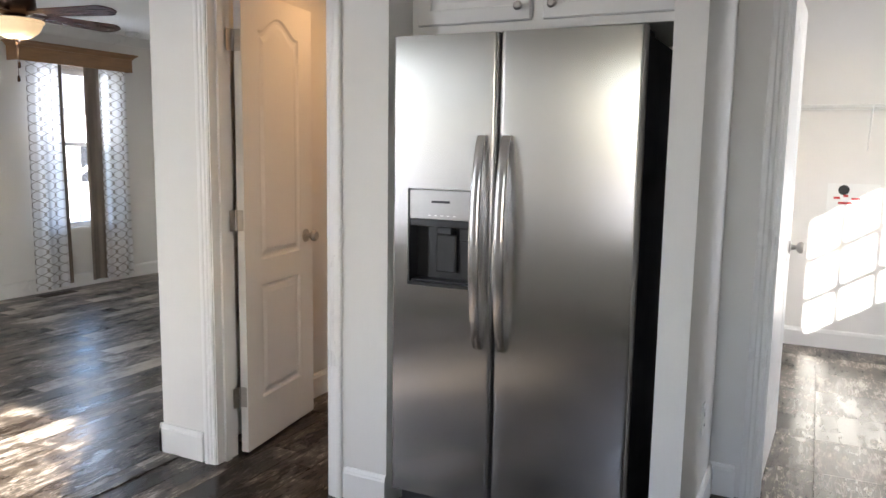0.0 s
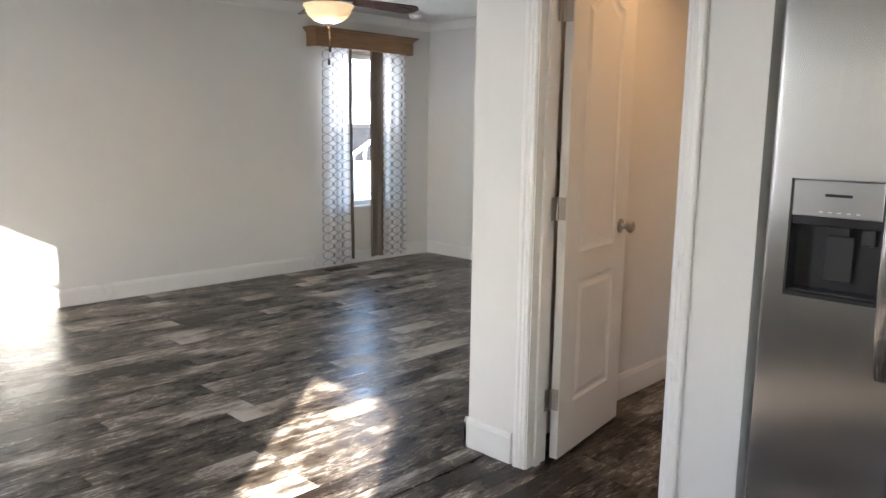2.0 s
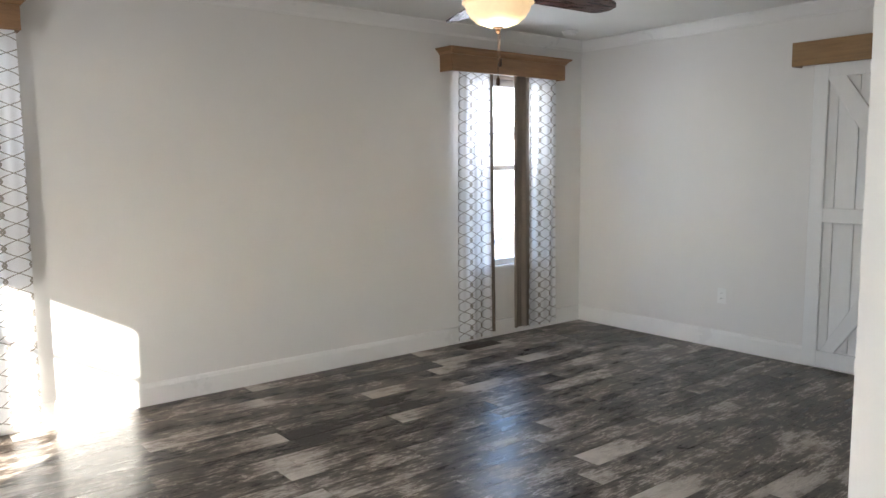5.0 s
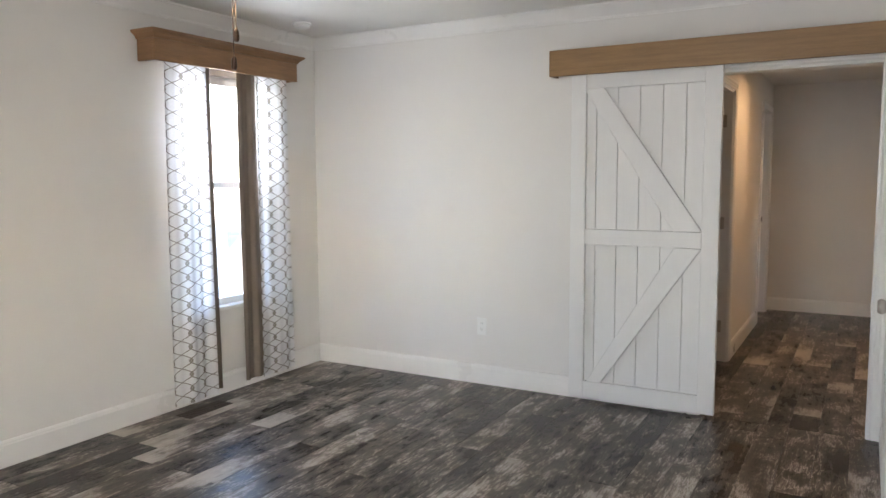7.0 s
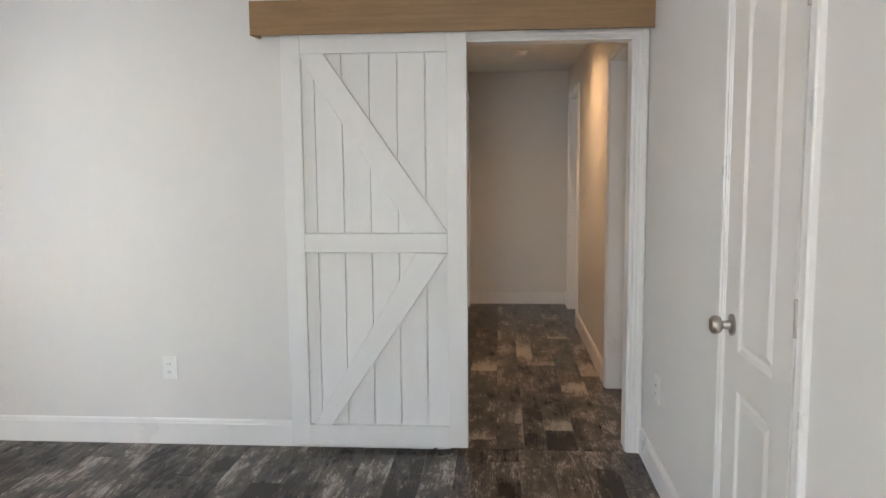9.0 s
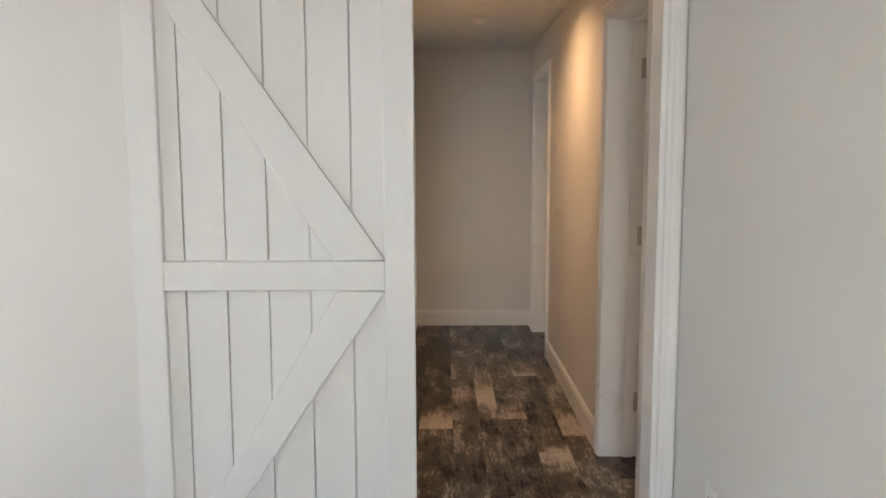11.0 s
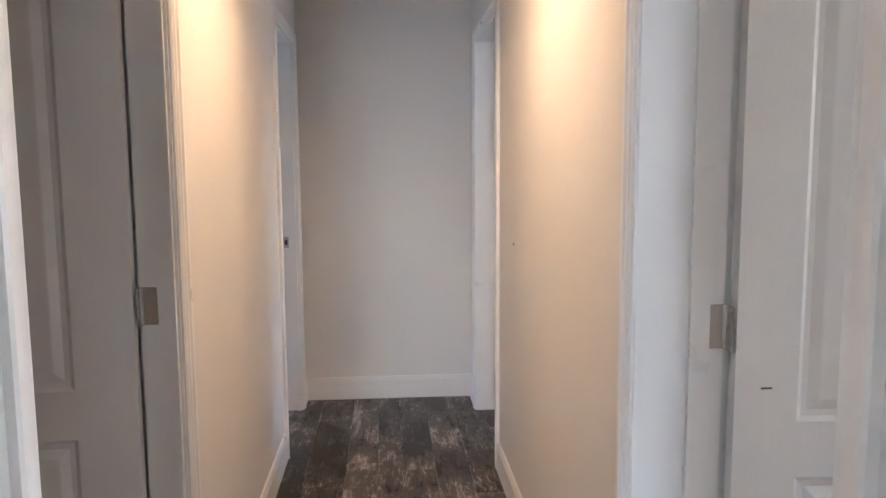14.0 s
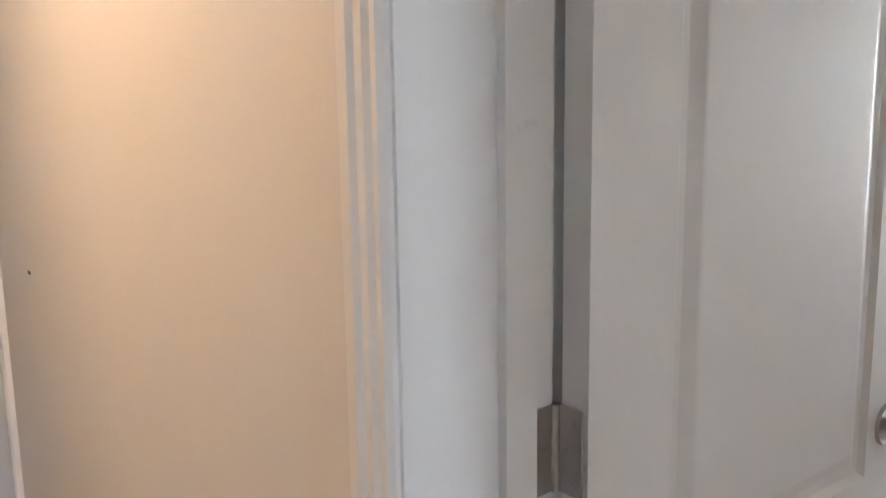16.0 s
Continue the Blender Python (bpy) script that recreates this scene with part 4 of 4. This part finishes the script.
def stair_rail():
    ob = thing("stair_railing", (-9.2, 6.0, -0.65), "white outdoor stair railing with balusters", "railing")
    n = 9
    for i in range(n):
        y = 0.22 * i
        z = 0.12 * i
        part("baluster", box_bm(-0.018, 0.018, y - 0.018, y + 0.018, 0.0, 0.85 + z), VINYL, ob)
    for dz in (0.12, 0.85):
        path = [[(sx, yy, dz + (0.12 / 0.22) * yy + sz) for sx, sz in ((-0.03, 0), (0.03, 0), (0.03, 0.05), (-0.03, 0.05))] for yy in (-0.1, 0.22 * (n - 1) + 0.1)]
        part("rail", sweep(None, path), VINYL, ob)


stair_rail()


def neighbour(x, y, w, d, h):
    ob = thing("house", (x, y, -0.65), "white sided neighbouring house with a grey roof", "house")
    part("wall", box_bm(-d, 0, 0, w, 0, h), SIDING, ob)
    bm = bmesh.new()
    r = [[(0.3, yy, h), (-d / 2, yy, h + 1.4), (-d - 0.3, yy, h)] for yy in (-0.3, w + 0.3)]
    part("roof", sweep(None, r, bm), ROOFM, ob)
    for k in range(int(h / 0.2)):
        part("siding_board", box_bm(0.0005, 0.012, 0, w, 0.2 * k + 0.01, 0.2 * k + 0.19), SIDING, ob)
    for yy in (1.2, w - 2.4):
        wd = part("window", box_bm(0.013, 0.05, yy, yy + 1.1, 0.9, 2.1), VINYL, ob)
        part("pane", box_bm(0.0505, 0.056, yy + 0.08, yy + 1.02, 0.98, 2.02), CHAR, wd)


neighbour(-18, 5.5, 11.0, 7.0, 2.9)


# ---- floors, piece by piece ----
PLANK_CACHE = {}


def plank_mesh(w, L):
    key = (round(w, 3), round(L, 3))
    if key not in PLANK_CACHE:
        me = bpy.data.meshes.new("plank")
        a, c, g, b, t = w / 2 - 0.0006, L / 2 - 0.0006, 0.0012, 0.0, -0.006
        vs = [(-a, -c, t), (a, -c, t), (a, c, t), (-a, c, t), (-a, -c, -g), (a, -c, -g), (a, c, -g), (-a, c, -g),
              (-a + g, -c + g, b), (a - g, -c + g, b), (a - g, c - g, b), (-a + g, c - g, b)]
        fs = [(3, 2, 1, 0), (8, 9, 10, 11)] + [(i, (i + 1) % 4, 4 + (i + 1) % 4, 4 + i) for i in range(4)] + [(4 + i, 4 + (i + 1) % 4, 8 + (i + 1) % 4, 8 + i) for i in range(4)]
        me.from_pydata(vs, [], fs)
        me.materials.append(PLANK)
        PLANK_CACHE[key] = me
    return PLANK_CACHE[key]


def plank_floor(name, x0, x1, y0, y1, x_from, label, phase):
    """Planks along y in columns 0.152 m wide, offset by an irregular third."""
    fl = tagged(link(name, box_bm(x0, x1, y0, y1, -0.05, -0.0065), SUB), label, "floor", kind="structure")
    rng = random.Random(phase)
    W, LEN = 0.150, 1.30
    k = math.floor((x0 - x_from) / W)
    while x_from + k * W < x1 - 0.001:
        a, c = max(x0, x_from + k * W), min(x1, x_from + (k + 1) * W)
        y = y0 - LEN * ((k * 0.37 + 0.13 * (k % 3) + rng.uniform(0, 0.1)) % 1.0)
        while y < y1 - 0.001:
            p, q = max(y0, y), min(y1, y + LEN)
            if c - a > 0.01 and q - p > 0.01:
                o = new("plank", plank_mesh(c - a, q - p))
                o.parent = fl
                o.location = ((a + c) / 2, (p + q) / 2, 0)
            y += LEN
        k += 1
    return fl


def hall_floor():
    """The hall's planks, columns of uneven width with their joints."""
    fl = tagged(link("floor_hall", box_bm(HLX - 0.085, HRX + 0.175, NY, HEND, -0.05, -0.0065), SUB), DECK, "floor", kind="structure")
    cols = [(HLX - 0.085, -3.57, 9.36), (-3.57, -3.39, 8.83), (-3.39, -3.247, 9.08), (-3.247, -3.135, 8.03), (-3.135, -2.985, 8.98), (-2.985, -2.83, 8.50), (-2.83, -2.67, 8.72), (-2.67, HRX + 0.175, 8.20)]
    for a, c, joint in cols:
        y = joint - 1.3 * math.ceil((joint - NY) / 1.3)
        while y < HEND - 0.001:
            p, q = max(NY, y), min(HEND, y + 1.3)
            if q - p > 0.01:
                o = new("plank", plank_mesh(c - a, q - p))
                o.parent = fl
                o.location = ((a + c) / 2, (p + q) / 2, 0)
            y += 1.3


DECK = "dark weathered wood-look plank floor with pale streaks"
plank_floor("floor_living", LX, -2.60, SY, NY, LX, DECK, 5)
plank_floor("floor_kitchen", -2.60, 1.80, SY, 3.40, -2.60, DECK, 6)
plank_floor("floor_pantry", -2.60, -1.53, 3.40, 4.13, -2.60, DECK, 7)
hall_floor()
uf = slab_of("floor_utility", -1.53, 1.80, 3.40, 6.22, -0.05, -0.0065, SUB, "grey-brown mottled vinyl tile floor of the utility room", "floor")
for i in range(6):
    for j in range(7):
        x0, y0 = -0.49 + 0.42 * i, 3.40 + 0.42 * j
        x1, y1 = min(x0 + 0.42, 1.80), min(y0 + 0.42, 6.22)
        if x1 - x0 > 0.02 and y1 - y0 > 0.02:
            o = new("tile", plank_mesh(x1 - x0, y1 - y0))
            o.parent = uf
            o.location = ((x0 + x1) / 2, (y0 + y1) / 2, 0)
slab_of("floor_room_west", -6.48, HLX - 0.085, HY0, HEND, -0.05, 0.004, CARPET, "beige carpeted bedroom floor", "floor")
slab_of("floor_room_east", HRX + 0.175, 0.70, HY0, HEND, -0.05, 0.004, CARPET, "beige carpeted bedroom floor", "floor")
